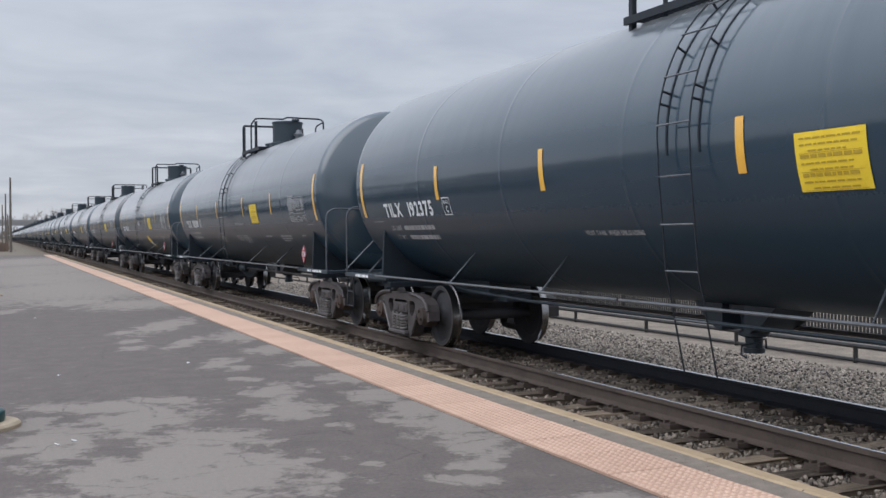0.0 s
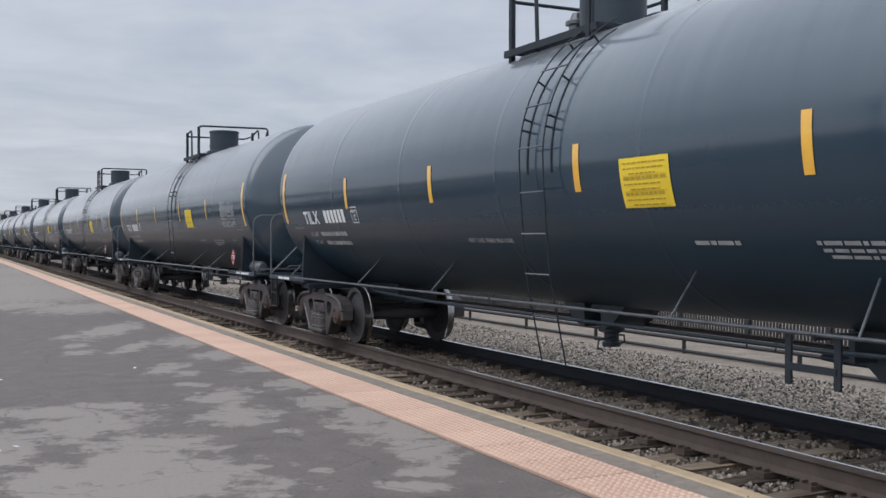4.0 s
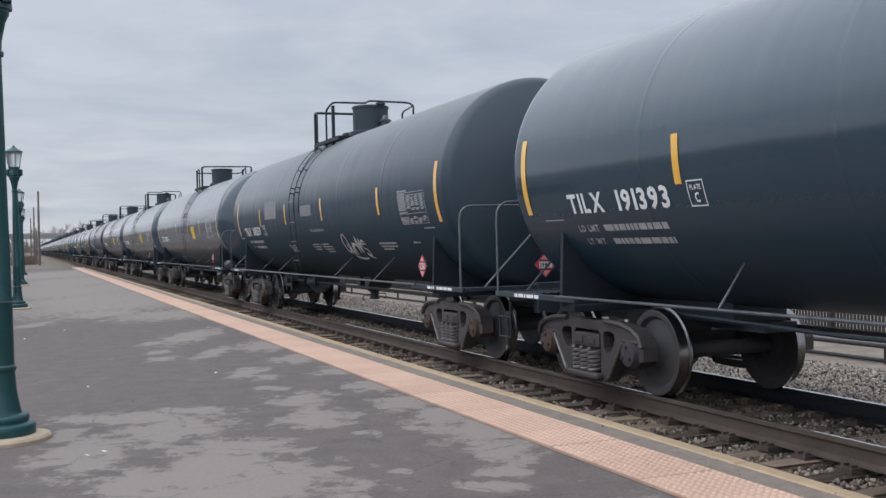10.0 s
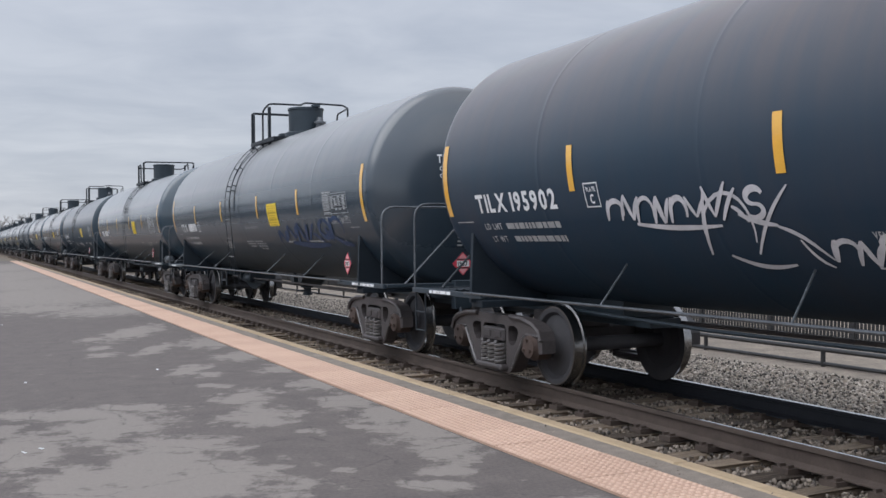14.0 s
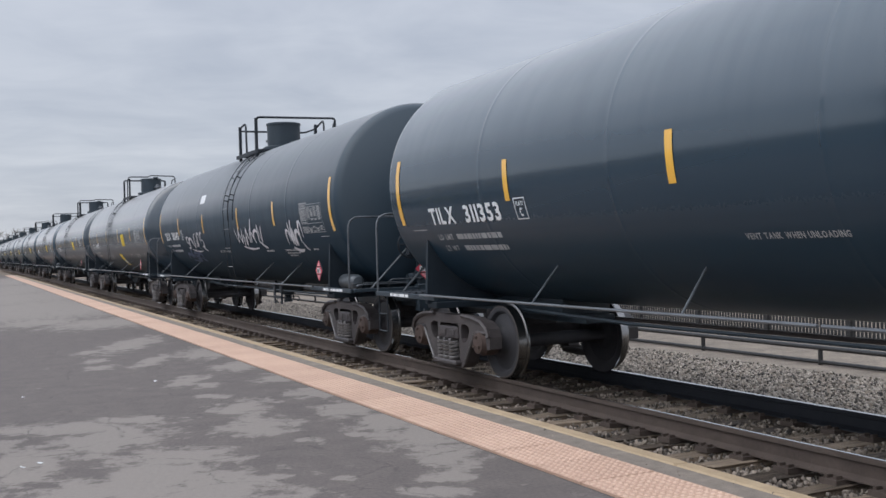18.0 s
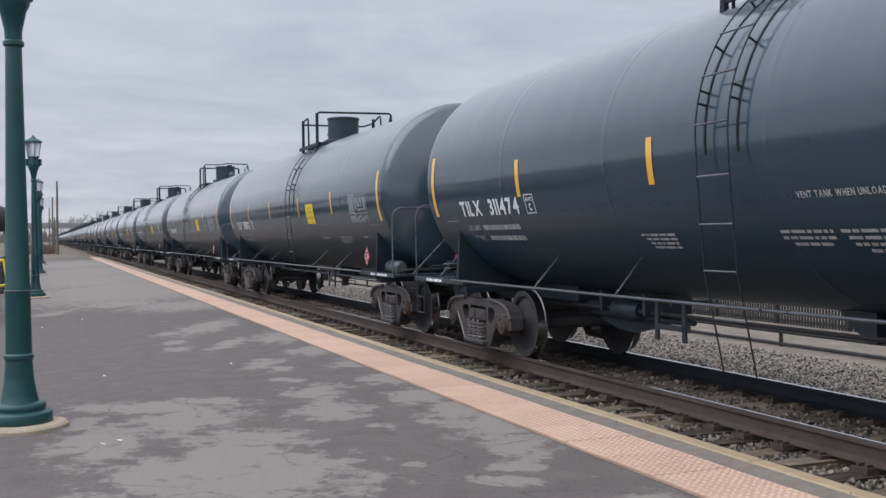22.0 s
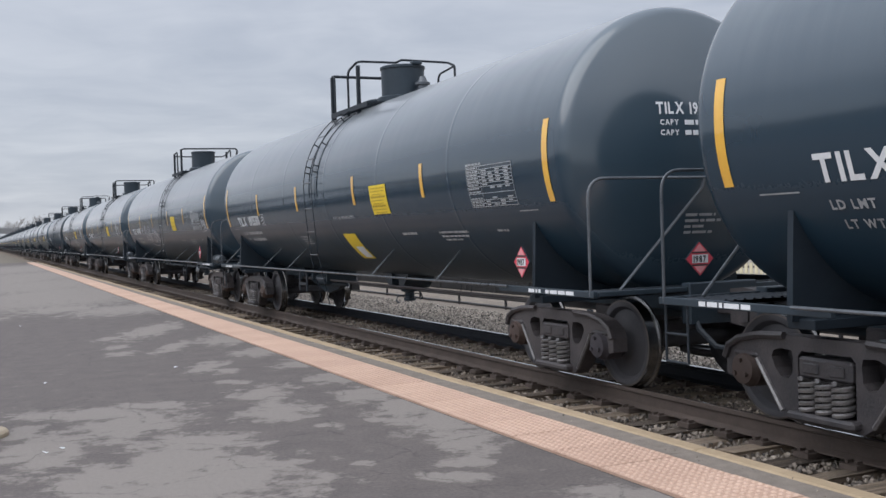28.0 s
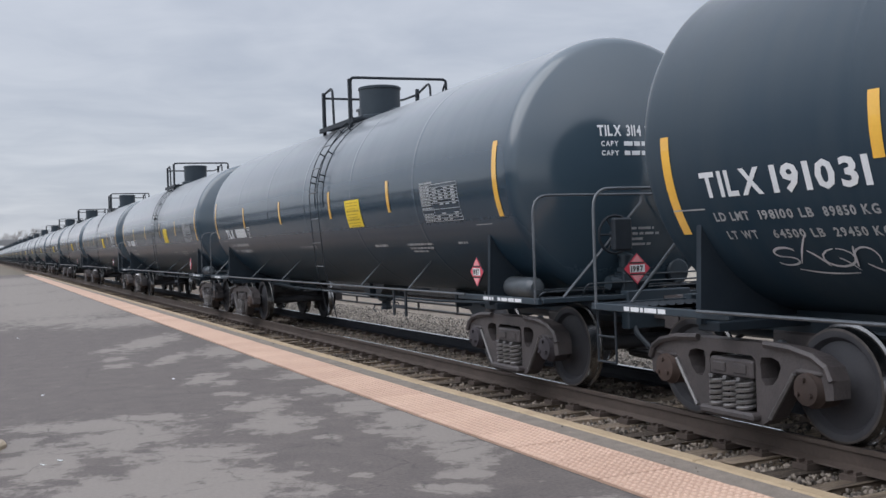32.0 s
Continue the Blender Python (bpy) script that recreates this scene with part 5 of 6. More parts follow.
def mark_car(car, i):
    near = i <= 41
    mark_y, mark_z, stripes = OWN.get(i, (6.57, 1.94, SPACING.get(i, (7.51, 4.62, 1.69, -1.50, -4.25, -7.53) if i in TURNED else (7.51, 4.52, 1.63, -1.57, -4.42, -7.53))))
    for k, y in enumerate(stripes):
        low = pose(0, 0, TZ, 0, -11.5, 0) @ pose(0, 0, -TZ) if (i, k) == (39, 0) else Matrix()
        part("reflective_stripe", STRIPE_END if k in (0, 5) else STRIPE_MID, None, car, at=pose(0, y, 0) @ low)
    back = SHIFTED.get(i, 0)
    for ob in car.children if back else ():
        if ob.name.split(".")[0] in ("ladder", "manway", "valve_housing", "walkway", "grab_hoop", "rear_rail", "front_rail", "railing_post", "relief_valve", "hatch", "cross_rail", "side_rail"):
            ob.matrix_basis = pose(0, back, 0) @ ob.matrix_basis
    part("inspection_table", TABLE, None, car, at=pose(0, TABLES.get(i, 0), 0))
    if i not in (13, 17, 39, 23):
        part("warning_lettering", SIGNTEXT, None, part("warning_sheet", SIGN, None, car, "yellow warning sheet with small print", at=pose(0, back * .7, 0)))
    for m in (pose(-1.56, -7.06, 1.32), pose(-.30, 0, 0) @ pose(0, -8.42, 1.32, 0, 0, 90), pose(.30, 0, 0) @ pose(0, 8.42, 1.32, 0, 0, -90)):
        hold = part("placard_holder", CM["placard_holder"], None, car, at=m)
        if near:
            part("placard", PLACARD, None, hold, "red and white hazard placard"), part("placard_number", PLACARDNO, None, hold)
        else:
            part("placard", PLACARD, None, hold)
    if not near:
        return
    rnd = random.Random(i)
    no = CARS.get(i)
    if no:
        tight = i in SHORT
        v, f, w = flat_text("TILX", .205, .74)
        v2, f2, w2 = flat_text(no, .205, .98 if tight else .93)
        part("reporting_mark", wrap(v, f, mark_y, mark_z), WHITE, car), part("car_number", wrap(shifted(v2, .81 if tight else .97, 0), f2, mark_y, mark_z), WHITE, car)
    else:
        v, f, w = flat_text("TILX", .205, .74)
        part("reporting_mark", wrap(v, f, 6.57, 1.94), WHITE, car)
        v, f = merge([patch(.97 + .155 * k, 1.085 + .155 * k, 0, .2, 1, 3) for k in range(6)])
        tagged(part("car_number", wrap(v, f, 6.57, 1.94), WHITE, car), kind="stuff")
    # number and capacity on the head
    v, f, w = flat_text("TILX " + no, .12, .76) if no else flat_text(HEADS.get(i, "TILX"), .12, .56 if i in HEADS else .32)
    rest = [] if no else [bars_mesh([(.60, 0, .20, .11)] if i in HEADS else [(.38, 0, .42, .11)])]
    caps = [flat_text("CAPY " + c, .055, wid) for c, wid in zip(CAPACITY[i], (.74, .56))] if i in CAPACITY else [flat_text("CAPY", .055, .22)] * 2
    low = bars_mesh([(.34, -1.05, .40, .028), (.34, -1.11, .48, .028), (.34, -1.17, .26, .028), (.34, -1.23, .38, .028)])
    high = [(v, f), *rest, (shifted(caps[0][0], .03, -.115), caps[0][1]), (shifted(caps[1][0], .03, -.22), caps[1][1])]
    if i not in CAPACITY:
        high.append(bars_mesh([(.31, -.115, .36, .05), (.31, -.22, .3, .05)]))
    for nm, mat, rows in (("end_number", WHITE, high), ("end_stencil", FAINT, [low])):
        bm = bmesh.new()
        for rows_v, rows_f in rows:
            q = [bm.verts.new((-.56 + a, -(7.36 if i in SHORT else TH) - head_depth(math.hypot(-.56 + a, 2.80 + b - TZ)) - .008, 2.80 + b)) for a, b in rows_v]
            for t in rows_f:
                bm.faces.new([q[j] for j in t])
        tagged(part(nm, bm, mat, car), kind="stuff")
    # plate letter in its frame
    q = .24
    items = [patch(0, q, 0, .012, 1, 1), patch(0, q, .228, .24, 1, 1), patch(0, .012, 0, .24, 1, 3), patch(q - .012, q, 0, .24, 1, 3)]
    v, f, w = flat_text("PLATE", .045, .16)
    items.append((shifted(v, .04, .155), f))
    v, f, w = flat_text("C", .09, .075)
    items.append((shifted(v, .085, .04), f))
    v, f = merge(items)
    part("plate_stencil", wrap(v, f, stripes[1] - (.11 if i not in OWN else .2), mark_z - .015), WHITE, car)
    ld = LOADS.get(i)
    if ld:
        rows = [("LD LMT", 0, .12, .42), (ld[0] + " LB", .52, .12, .58), (ld[1] + " KG", 1.18, .12, .52), ("LT WT", .06, -.05, .36), (ld[2] + " LB", .58, -.05, .54), (ld[3] + " KG", 1.2, -.05, .52)]
        items = []
        for txt, u, dv, wid in rows:
            v, f, w = flat_text(txt, .075, wid)
            items.append((shifted(v, u, dv), f))
        v, f = merge(items)
    else:
        v, f = merge([flat_text("LD LMT", .075, .42)[:2], bars_mesh([(.52, 0, 1.15, .07), (.58, -.16, 1.1, .07)]),
                      (shifted(flat_text("LT WT", .075, .36)[0], .06, -.16), flat_text("LT WT", .075, .36)[1])])
        v = shifted(v, 0, .12)
    tagged(part("load_limit_stencil", wrap(v, f, mark_y - .04, mark_z - .30), FAINT, car), kind="stuff")
    # small stencilling along the side
    small = []

    def note(y, z, rows):
        v, f = bars_mesh(rows)
        small.append((shifted(v, 7 - y, arc_at(z) - arc_at(1.9)), f))
    turned = i in TURNED
    v, f, w = flat_text("VENT TANK WHEN UNLOADING", .055, 1.05)
    small.append((shifted(v, 7 - (-.25 if turned else 1.0), arc_at(1.93 if turned else 1.655) - arc_at(1.9)), f))
    if turned:
        note(2.20, 1.645, [(0, 0, .62, .028), (.06, -.05, .55, .028), (.10, -.10, .52, .028), (.12, -.15, .50, .028)])
    if turned and i not in DIAGONAL:
        note(.10, 1.66, [(0, 0, .62, .03), (0, -.06, .62, .03), (.1, -.12, .45, .03)])
        note(-.58, 1.66, [(0, 0, .6, .03), (.05, -.06, .70, .03), (.08, -.12, .65, .03), (.2, -.18, .5, .03)])
    note(-3.0, 1.645, [(0, 0, .55, .04)])
    note(-4.30, 1.65, [(0, 0, .92, .035), (.03, -.06, .85, .03), (.08, -.115, .55, .03)])
    note(-6.0, 1.655, [(0, 0, .30, .03)])
    for y in (-6.75, 7.2):
        v, f = patch(0, .42, 0, .012, 1, 1)
        small.append((shifted(v, 7 - y, arc_at(1.87) - arc_at(1.9)), f))
    v, f = merge(small)
    tagged(part("small_print", wrap(v, f, 7, 1.9), FAINT, car), kind="stuff")
    for y, rows in ((-7.1, [(0, 0, .28, .038), (.36, 0, .58, .038)]), (7.83, [(0, 0, .64, .040)])):
        v, f = bars_mesh(rows)
        bm = bmesh.new()
        q = [bm.verts.new((-1.523, y - a, .998 + b)) for a, b in v]
        for t in f:
            bm.faces.new([q[j] for j in t])
        tagged(part("sill_stencil", bm, WHITE, car), kind="stuff")
    if i in NOTICE:
        y, wid, z0, z1, mat, words = NOTICE[i]
        v, f = patch(0, wid, 0, arc_at(z1) - arc_at(z0), 1, 6)
        part("notice", wrap(v, f, y, z0), mat, car, words)
    if i == 13:
        for y, wid, z0, z1 in PRIMER:
            v, f = patch(0, wid, 0, arc_at(z1) - arc_at(z0), 1, 6)
            part("primer_patch", wrap(v, f, y, z0), PRIMERGREY, car, "pale grey patch of primer")
    if i in DIAGONAL:
        v, f = patch(0, .6, 0, arc_at(1.69) - arc_at(1.27), 1, 8)
        s = part("warning_sheet", wrap(v, f, -.36, 1.27), SIGNYELLOW, car, "yellow sheet with a white corner")
        v, f = patch(.2, .56, .04, .3, 1, 5)
        part("sheet_patch", wrap(v, f, -.36, 1.27, .011), WHITE, s)
    for seed, y0, y1, z0, z1, st, wd in TAGS.get(i, ()):
        part("graffiti", scribble(seed, y0, y1, z0, z1, st, wd), GRAFFITI, car, "silver spray-painted scrawl")
    for seed, y0, y1, z0, z1, st, wd in BLUETAGS.get(i, ()):
        part("graffiti", scribble(seed, y0, y1, z0, z1, st, wd), BLUESPRAY, car, "blue spray-painted scrawl")


def train():
    plain = {}
    todo = []
    for i in range(N_CARS):
        key = (i in TURNED, i <= 41)
        if key not in plain:
            plain[key] = build_car(*key)
            CAR[i] = plain[key]
        else:
            todo.append((i, key))
    for i, key in todo:
        CAR[i] = copy_thing(plain[key], Matrix())
    words = {DUSTY: "dust-filmed black tank car with yellow stripes on rails", MATT: "dull matt black tank car on the rails", RUSTY: "rust-browned black tank car with silver graffiti"}
    for i in range(N_CARS):
        car = CAR[i]
        fin = FINISH.get(i)
        shell = [o for o in car.children if o.name.startswith("tank_shell")][0]
        if i in SHORT:
            shell.data = CM["tank_short"]
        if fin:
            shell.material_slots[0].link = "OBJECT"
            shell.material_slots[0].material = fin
        mark_car(car, i)
        no = CARS.get(i)
        tagged(car, words.get(fin, "glossy black tank car with yellow stripes on rails"), "tank car", "tank cars of the train")


N_CARS = 66
# couplers that stand further apart than the rest
SLACK = [(0.25 if i >= 9 else 0) + (0.3 if i >= 14 else 0) + (0.33 if i >= 24 else 0) for i in range(N_CARS)]
train()


# ---- things on the platform ----
GLASS = bpy.data.materials.new("frosted_lantern_glass")
GLASS.use_nodes = True
_b = GLASS.node_tree.nodes["Principled BSDF"]
_b.inputs["Base Color"].default_value, _b.inputs["Roughness"].default_value = (0.82, 0.84, 0.84, 1), 0.35
_b.inputs["Transmission Weight"].default_value = 0.85
BARK = surface("grey_pole_wood", (0.07, 0.06, 0.05), (0.20, 0.175, 0.15), 2, 0.9, stretch=(3, 3, 0.3), bump=0.4)
TWIG = surface("bare_twigs", (0.10, 0.085, 0.075), (0.20, 0.175, 0.16), 4, 0.9, jitter=0.2)
BRUSH = surface("dry_brush", (0.17, 0.12, 0.095), (0.31, 0.235, 0.19), 2, 0.95, jitter=0.2)
GATEYELLOW = surface("yellow_gate_paint", (0.62, 0.46, 0.03), (0.80, 0.62, 0.07), 5, 0.45)
CREAM = surface("cream_siding", (0.58, 0.52, 0.34), (0.74, 0.68, 0.48), 1.5, 0.8, stretch=(1, 1, 8))
BEIGE = surface("beige_siding", (0.42, 0.39, 0.34), (0.56, 0.52, 0.46), 1.5, 0.8, stretch=(1, 1, 8))
WHITEWALL = surface("white_wall_paint", (0.62, 0.62, 0.62), (0.80, 0.80, 0.80), 1.2, 0.8)
ROOF = surface("grey_shingles", (0.10, 0.10, 0.105), (0.24, 0.24, 0.245), 3, 0.9, bump=0.5)
DARKGLASS = surface("window_glass", (0.02, 0.025, 0.03), (0.05, 0.055, 0.06), 1, 0.08)
BRIDGE = surface("far_concrete", (0.22, 0.22, 0.225), (0.34, 0.34, 0.345), 0.3, 0.9)


FOOTING = surface("tan_concrete", (0.28, 0.22, 0.15), (0.46, 0.38, 0.28), 5, 0.9, bump=0.5)


def lamp_post():
    th = tagged(new("street_lamp"), "dark green cast-iron lamp post on a concrete footing", "street lamp", "lamp posts along the platform")
    bm = bmesh.new()
    lathe(bm, [(0.375, 0.0), (0.375, 0.03), (0.355, 0.05), (0.30, 0.058), (0.05, 0.06)], n=30)
    for v in bm.verts:
        v.co.x *= 1 + .04 * math.sin(3 * math.atan2(v.co.y, v.co.x) + 1)
    part("footing", bm, FOOTING, th, "round tan concrete footing")
    bm = bmesh.new()
    lathe(bm, [(.258, .055), (.262, .065), (.262, .135), (.252, .150), (.214, .155), (.206, .163), (.212, .185), (.208, .212), (.188, .228), (.156, .234), (.149, .25), (.137, .31), (.118, .42)], n=40)
    part("base", bm, GREEN, th, smooth=50)
    bm = bmesh.new()
    n, prof = 32, [(.118, .42), (.108, .58), (.120, .60), (.120, .625), (.106, .64), (.100, 1.14), (.104, 1.16), (.104, 1.19), (.098, 1.21), (.082, 2.2), (.067, 3.22)]
    lathe(bm, prof, n=n)
    # shallow flutes in the shaft
    for v in bm.verts:
        if v.co.z > 1.3 or 0.66 < v.co.z < 1.13:
            a = math.atan2(v.co.y, v.co.x)
            k = 1 - 0.03 * (1 + math.cos(a * 16)) / 2
            v.co.x, v.co.y = v.co.x * k, v.co.y * k
    part("shaft", bm, GREEN, th, smooth=30)
    bm = bmesh.new()
    lathe(bm, [(.067, 3.22), (.085, 3.235), (.085, 3.265), (.068, 3.28), (.072, 3.36), (.105, 3.52), (.135, 3.58), (.135, 3.61), (.16, 3.62), (.16, 3.66), (.10, 3.68)], n=24)
    part("capital", bm, GREEN, th, smooth=45)
    bm = bmesh.new()
    lathe(bm, [(.15, 3.68), (.15, 3.76), (.135, 3.78), (.135, 3.86), (.16, 3.87), (.16, 3.90), (.1, 3.91)], n=12)
    for k in range(4):
        a = radians(45 + 90 * k)
        box(bm, .17 * math.cos(a) - .035, .17 * math.cos(a) + .035, .17 * math.sin(a) - .035, .17 * math.sin(a) + .035, 3.66, 3.84, .008)
    part("ballast_housing", bm, GREEN, th)
    bm = bmesh.new()
    lathe(bm, [(.145, 3.91), (.215, 4.30)], n=6, cap=False)
    g = part("lantern_glass", bm, GLASS, th, "frosted lantern glass", smooth=None)
    bm = bmesh.new()
    for k in range(6):
        a = radians(60 * k)
        tube(bm, [(.148 * math.cos(a), .148 * math.sin(a), 3.90), (.22 * math.cos(a), .22 * math.sin(a), 4.31)], .010, 5)
    part("lantern_frame", bm, GREEN, th)
    bm = bmesh.new()
    lathe(bm, [(.235, 4.30), (.235, 4.325), (.17, 4.37), (.08, 4.42), (.05, 4.45), (.03, 4.46), (.03, 4.48), (.01, 4.50)], n=24)
    part("roof_cap", bm, GREEN, th, smooth=50)
    return th


lamp = lamp_post()
lamp.matrix_basis = pose(-0.23, 9.42, 0)
for x, y, r in ((-0.29, 30.6, 40), (-0.30, 51.8, 70), (-0.31, 73.0, 20)):
    copy_thing(lamp, pose(x, y, 0, 0, 0, r))
bm = bmesh.new()
ring = [(.104 * math.cos(a), .104 * math.sin(a), 1.17) for a in (k * math.pi / 10 for k in range(21))]
tube(bm, ring, .007, 5, cap=False)
tube(bm, [(.104, 0, 1.17), (.128, 0, 1.18), (.13, -.01, 1.24), (.125, 0, 1.9)], .006, 5)
part("cable_strap", bm, PIPE, lamp, "grey cable strap")


def scraps():
    """A few bits of paper blown over the platform."""
    rnd = random.Random(6)
    for x, y in ((-.09, 20.1), (.64, 21.7), (.61, 12.6), (2.16, 13.1), (.39, 8.4), (.52, 8.5)):
        bm = bmesh.new()
        w, d = rnd.uniform(.012, .024), rnd.uniform(.010, .016)
        vs = [[bm.verts.new((-w + w * i, -d + d * j, .004 + .012 * rnd.random())) for i in range(3)] for j in range(3)]
        for j in range(2):
            for i in range(2):
                bm.faces.new((vs[j][i], vs[j][i + 1], vs[j + 1][i + 1], vs[j + 1][i]))
        ret = bmesh.ops.extrude_face_region(bm, geom=bm.faces[:])
        for v in ret["geom"]:
            if isinstance(v, bmesh.types.BMVert):
                v.co.z -= .003
        ob = new("paper_scrap", mesh_of(bm, "paper_scrap", WHITE))
        ob.matrix_basis = pose(x, y, 0.001, 0, 0, rnd.uniform(0, 360))
        tagged(ob, "crumpled scrap of white paper on the asphalt", "litter", "paper scraps")


scraps()


def railing():
    """The black picket railing along the back of the platform."""
    th = tagged(new("picket_railing"), "black iron picket railing along the platform's back edge", "railing", kind="structure")
    x = -1.25
    post = bmesh.new()
    box(post, -.04, .04, -.04, .04, 0, 1.03, .006)
    lathe(post, [(.055, 1.03), (.06, 1.06), (.045, 1.10), (.01, 1.12)], n=10)
    post = mesh_of(post, "post", BLACKIRON)
    picket = bmesh.new()
    box(picket, -.012, .012, -.05, .05, .08, .98)
    picket = mesh_of(picket, "picket", BLACKIRON)
    y = 21.5
    while y < 60:
        part("post", post, None, th, at=pose(x, y, 0))
        bm = bmesh.new()
        for z in (.16, .94):
            box(bm, x - .02, x + .02, y + .04, y + 2.36, z - .02, z + .02)
        part("rail", bm, BLACKIRON, th, smooth=None)
        if y < 38:
            for k in range(1, 12):
                part("picket", picket, None, th, at=pose(x, y + .2 * k, 0))
        else:
            bm = bmesh.new()
            for k in range(1, 12):
                box(bm, x - .012, x + .012, y + .2 * k - .05, y + .2 * k + .05, .08, .98)
            tagged(part("picket_run", bm, BLACKIRON, th, smooth=None), kind="stuff")
        y += 2.4
    # yellow bumper frame on the railing
    g = tagged(new("yellow_barrier"), "yellow tubular barrier frame beside the black railing", "barrier")
    g.location = (-1.16, 25.6, 0)
    for nm, pts in (("top_bar", [(-.18, 0, 1.13), (.26, 0, 1.15)]), ("bottom_bar", [(-.02, 0, .52), (.36, 0, .60)]), ("upright", [(.03, 0, .52), (-.03, 0, 1.12)]),
                    ("upright", [(.33, 0, .60), (.25, 0, 1.14)]), ("bracket", [(.02, 0, .72), (-.10, 0, .72)]), ("bracket", [(-.01, 0, .98), (-.10, 0, .98)])):
        bm = bmesh.new()
        tube(bm, pts, .035, 10)
        part(nm, bm, GATEYELLOW, g)


railing()


def round_tank():
    th = tagged(new("round_topped_tank"), "black round-topped tank on a post behind the railing", "tank")
    th.location = (-2.55, 60, -.36)
    bm = bmesh.new()
    lathe(bm, [(.55, 2.6), (.72, 2.75), (.78, 3.1), (.74, 3.45), (.55, 3.72), (.25, 3.86), (.02, 3.9)], n=24)
    part("drum", bm, BLACKIRON, th, smooth=60)
    bm = bmesh.new()
    box(bm, -.62, .62, -.3, .3, 2.45, 2.62, .02)
    part("cradle", bm, BLACKIRON, th)
    for x in (-.55, .55):
        for y in (-.25, .25):
            bm = bmesh.new()
            tube(bm, [(x, y, 0), (x, y, 2.5)], .07, 8)
            part("leg", bm, BLACKIRON, th)


round_tank()


# ---- beyond the track ----
def low_rail():
    th = tagged(new("guard_rail"), "low dark pipe guard rail beyond the track", "guard rail", kind="structure")
    x = 13.2
    for z, r in ((-.33, .042), (-.57, .036)):
        bm = bmesh.new()
        tube(bm, [(x, 2, z), (x, 120, z)], r, 8)
        part("rail", bm, BLACKIRON, th)
    me = bmesh.new()
    tube(me, [(0, 0, -.70), (0, 0, -.31)], .04, 8)
    me = mesh_of(me, "post", BLACKIRON, 35)
    y = 4.0
    while y < 90:
        part("post", me, None, th, at=pose(x, y, 0))
        y += 3.05


def picket_fence():
    th = tagged(new("picket_fence"), "dark picket fence beyond the gravel", "fence", kind="structure")
    x = 16.5
    me = bmesh.new()
    box(me, -.012, .012, -.028, .028, -.66, .30)
    me = mesh_of(me, "picket", BLACKIRON)
    post = bmesh.new()
    box(post, -.05, .05, -.05, .05, -.68, .36, .01)
    post = mesh_of(post, "post", BLACKIRON)
    k, y, far = 0, 6.0, bmesh.new()
    while y < 110:
        if k % 24 == 0:
            part("post", post, None, th, at=pose(x, y, 0))
        elif 9 < y < 38:
            part("picket", me, None, th, at=pose(x, y, 0))
        else:
            box(far, x - .012, x + .012, y - .028, y + .028, -.66, .30)
        y, k = y + .1, k + 1
    tagged(part("far_pickets", far, BLACKIRON, th, smooth=None), kind="stuff")
    for z in (-.54, .18):
        bm = bmesh.new()
        box(bm, x + .02, x + .06, 6, 110, z - .03, z + .03)
        part("rail", bm, BLACKIRON, th, smooth=None)


low_rail(), picket_fence()


def house(x0, x1, y0, y1, wall_h, roof_h, wall, label, along=True):
    th = tagged(new("house"), label, "house")
    th.location = (0, 0, -.5)
    bm = bmesh.new()
    box(bm, x0, x1, y0, y1, 0, wall_h)
    if not along:
        xm = (x0 + x1) / 2
        for y in (y0, y1):
            bm.faces.new([bm.verts.new(p) for p in ((x0, y, wall_h), (x1, y, wall_h), (xm, y, wall_h + roof_h))])
    part("wall", bm, wall, th, smooth=None)
    bm = bmesh.new()
    o = .35
    if along:
        xm = (x0 + x1) / 2
        sheet(bm, [(x0 - o, wall_h - .15), (xm, wall_h + roof_h), (x1 + o, wall_h - .15), (x1 + o, wall_h - .3), (xm, wall_h + roof_h - .15), (x0 - o, wall_h - .3), (x0 - o, wall_h - .15)], y0 - o, y1 + o)
    else:
        xm = (x0 + x1) / 2
        sheet(bm, [(x0 - o, wall_h - .1), (xm, wall_h + roof_h), (x1 + o, wall_h - .1)], y0 - o, y1 + o)
    part("roof", bm, ROOF, th, smooth=None)
    y = y0 + 1.2
    while y < y1 - 1.5:
        bm = bmesh.new()
        box(bm, x0 - .05, x0 + .02, y, y + 1.1, .9, 2.3)
        w = part("window", bm, WHITEWALL, th, smooth=None)
        for a, b in ((y + .08, y + .52), (y + .58, y + 1.02)):
            bm = bmesh.new()
            box(bm, x0 - .06, x0 - .03, a, b, .98, 2.22)
            part("pane", bm, DARKGLASS, w, smooth=None)
        y += 3.1


house(27, 35, 21.5, 38, 3.0, 2.6, BEIGE, "beige clapboard house with a grey roof behind the fence")


def board_fence():
    """A low fence of cream boards round the yard, a gap between each two."""
    th = tagged(new("board_fence"), "low cream board fence before the beige house", "fence", kind="structure")
    me = bmesh.new()
    box(me, -.012, .012, -.075, .075, -.72, .17, .004)
    me = mesh_of(me, "board", CREAM, None)
    for k in range(32):
        part("board", me, None, th, at=pose(24.5, 23 + .26 * k, 0))
    for z in (-.5, .02):
        bm = bmesh.new()
        box(bm, 24.515, 24.555, 22.8, 31.3, z - .04, z + .04)
        part("rail", bm, BARK, th, smooth=None)


board_fence()
house(27, 36, 6, 20, 3.4, 2.4, WHITEWALL, "long white house with a grey roof behind the fence")
house(28, 37, 42, 66, 3.2, 2.4, WHITEWALL, "white low building with a grey roof beyond the fence")
house(-26, -14, 95, 128, 3.6, 1.6, WHITEWALL, "pale low building far behind the platform")


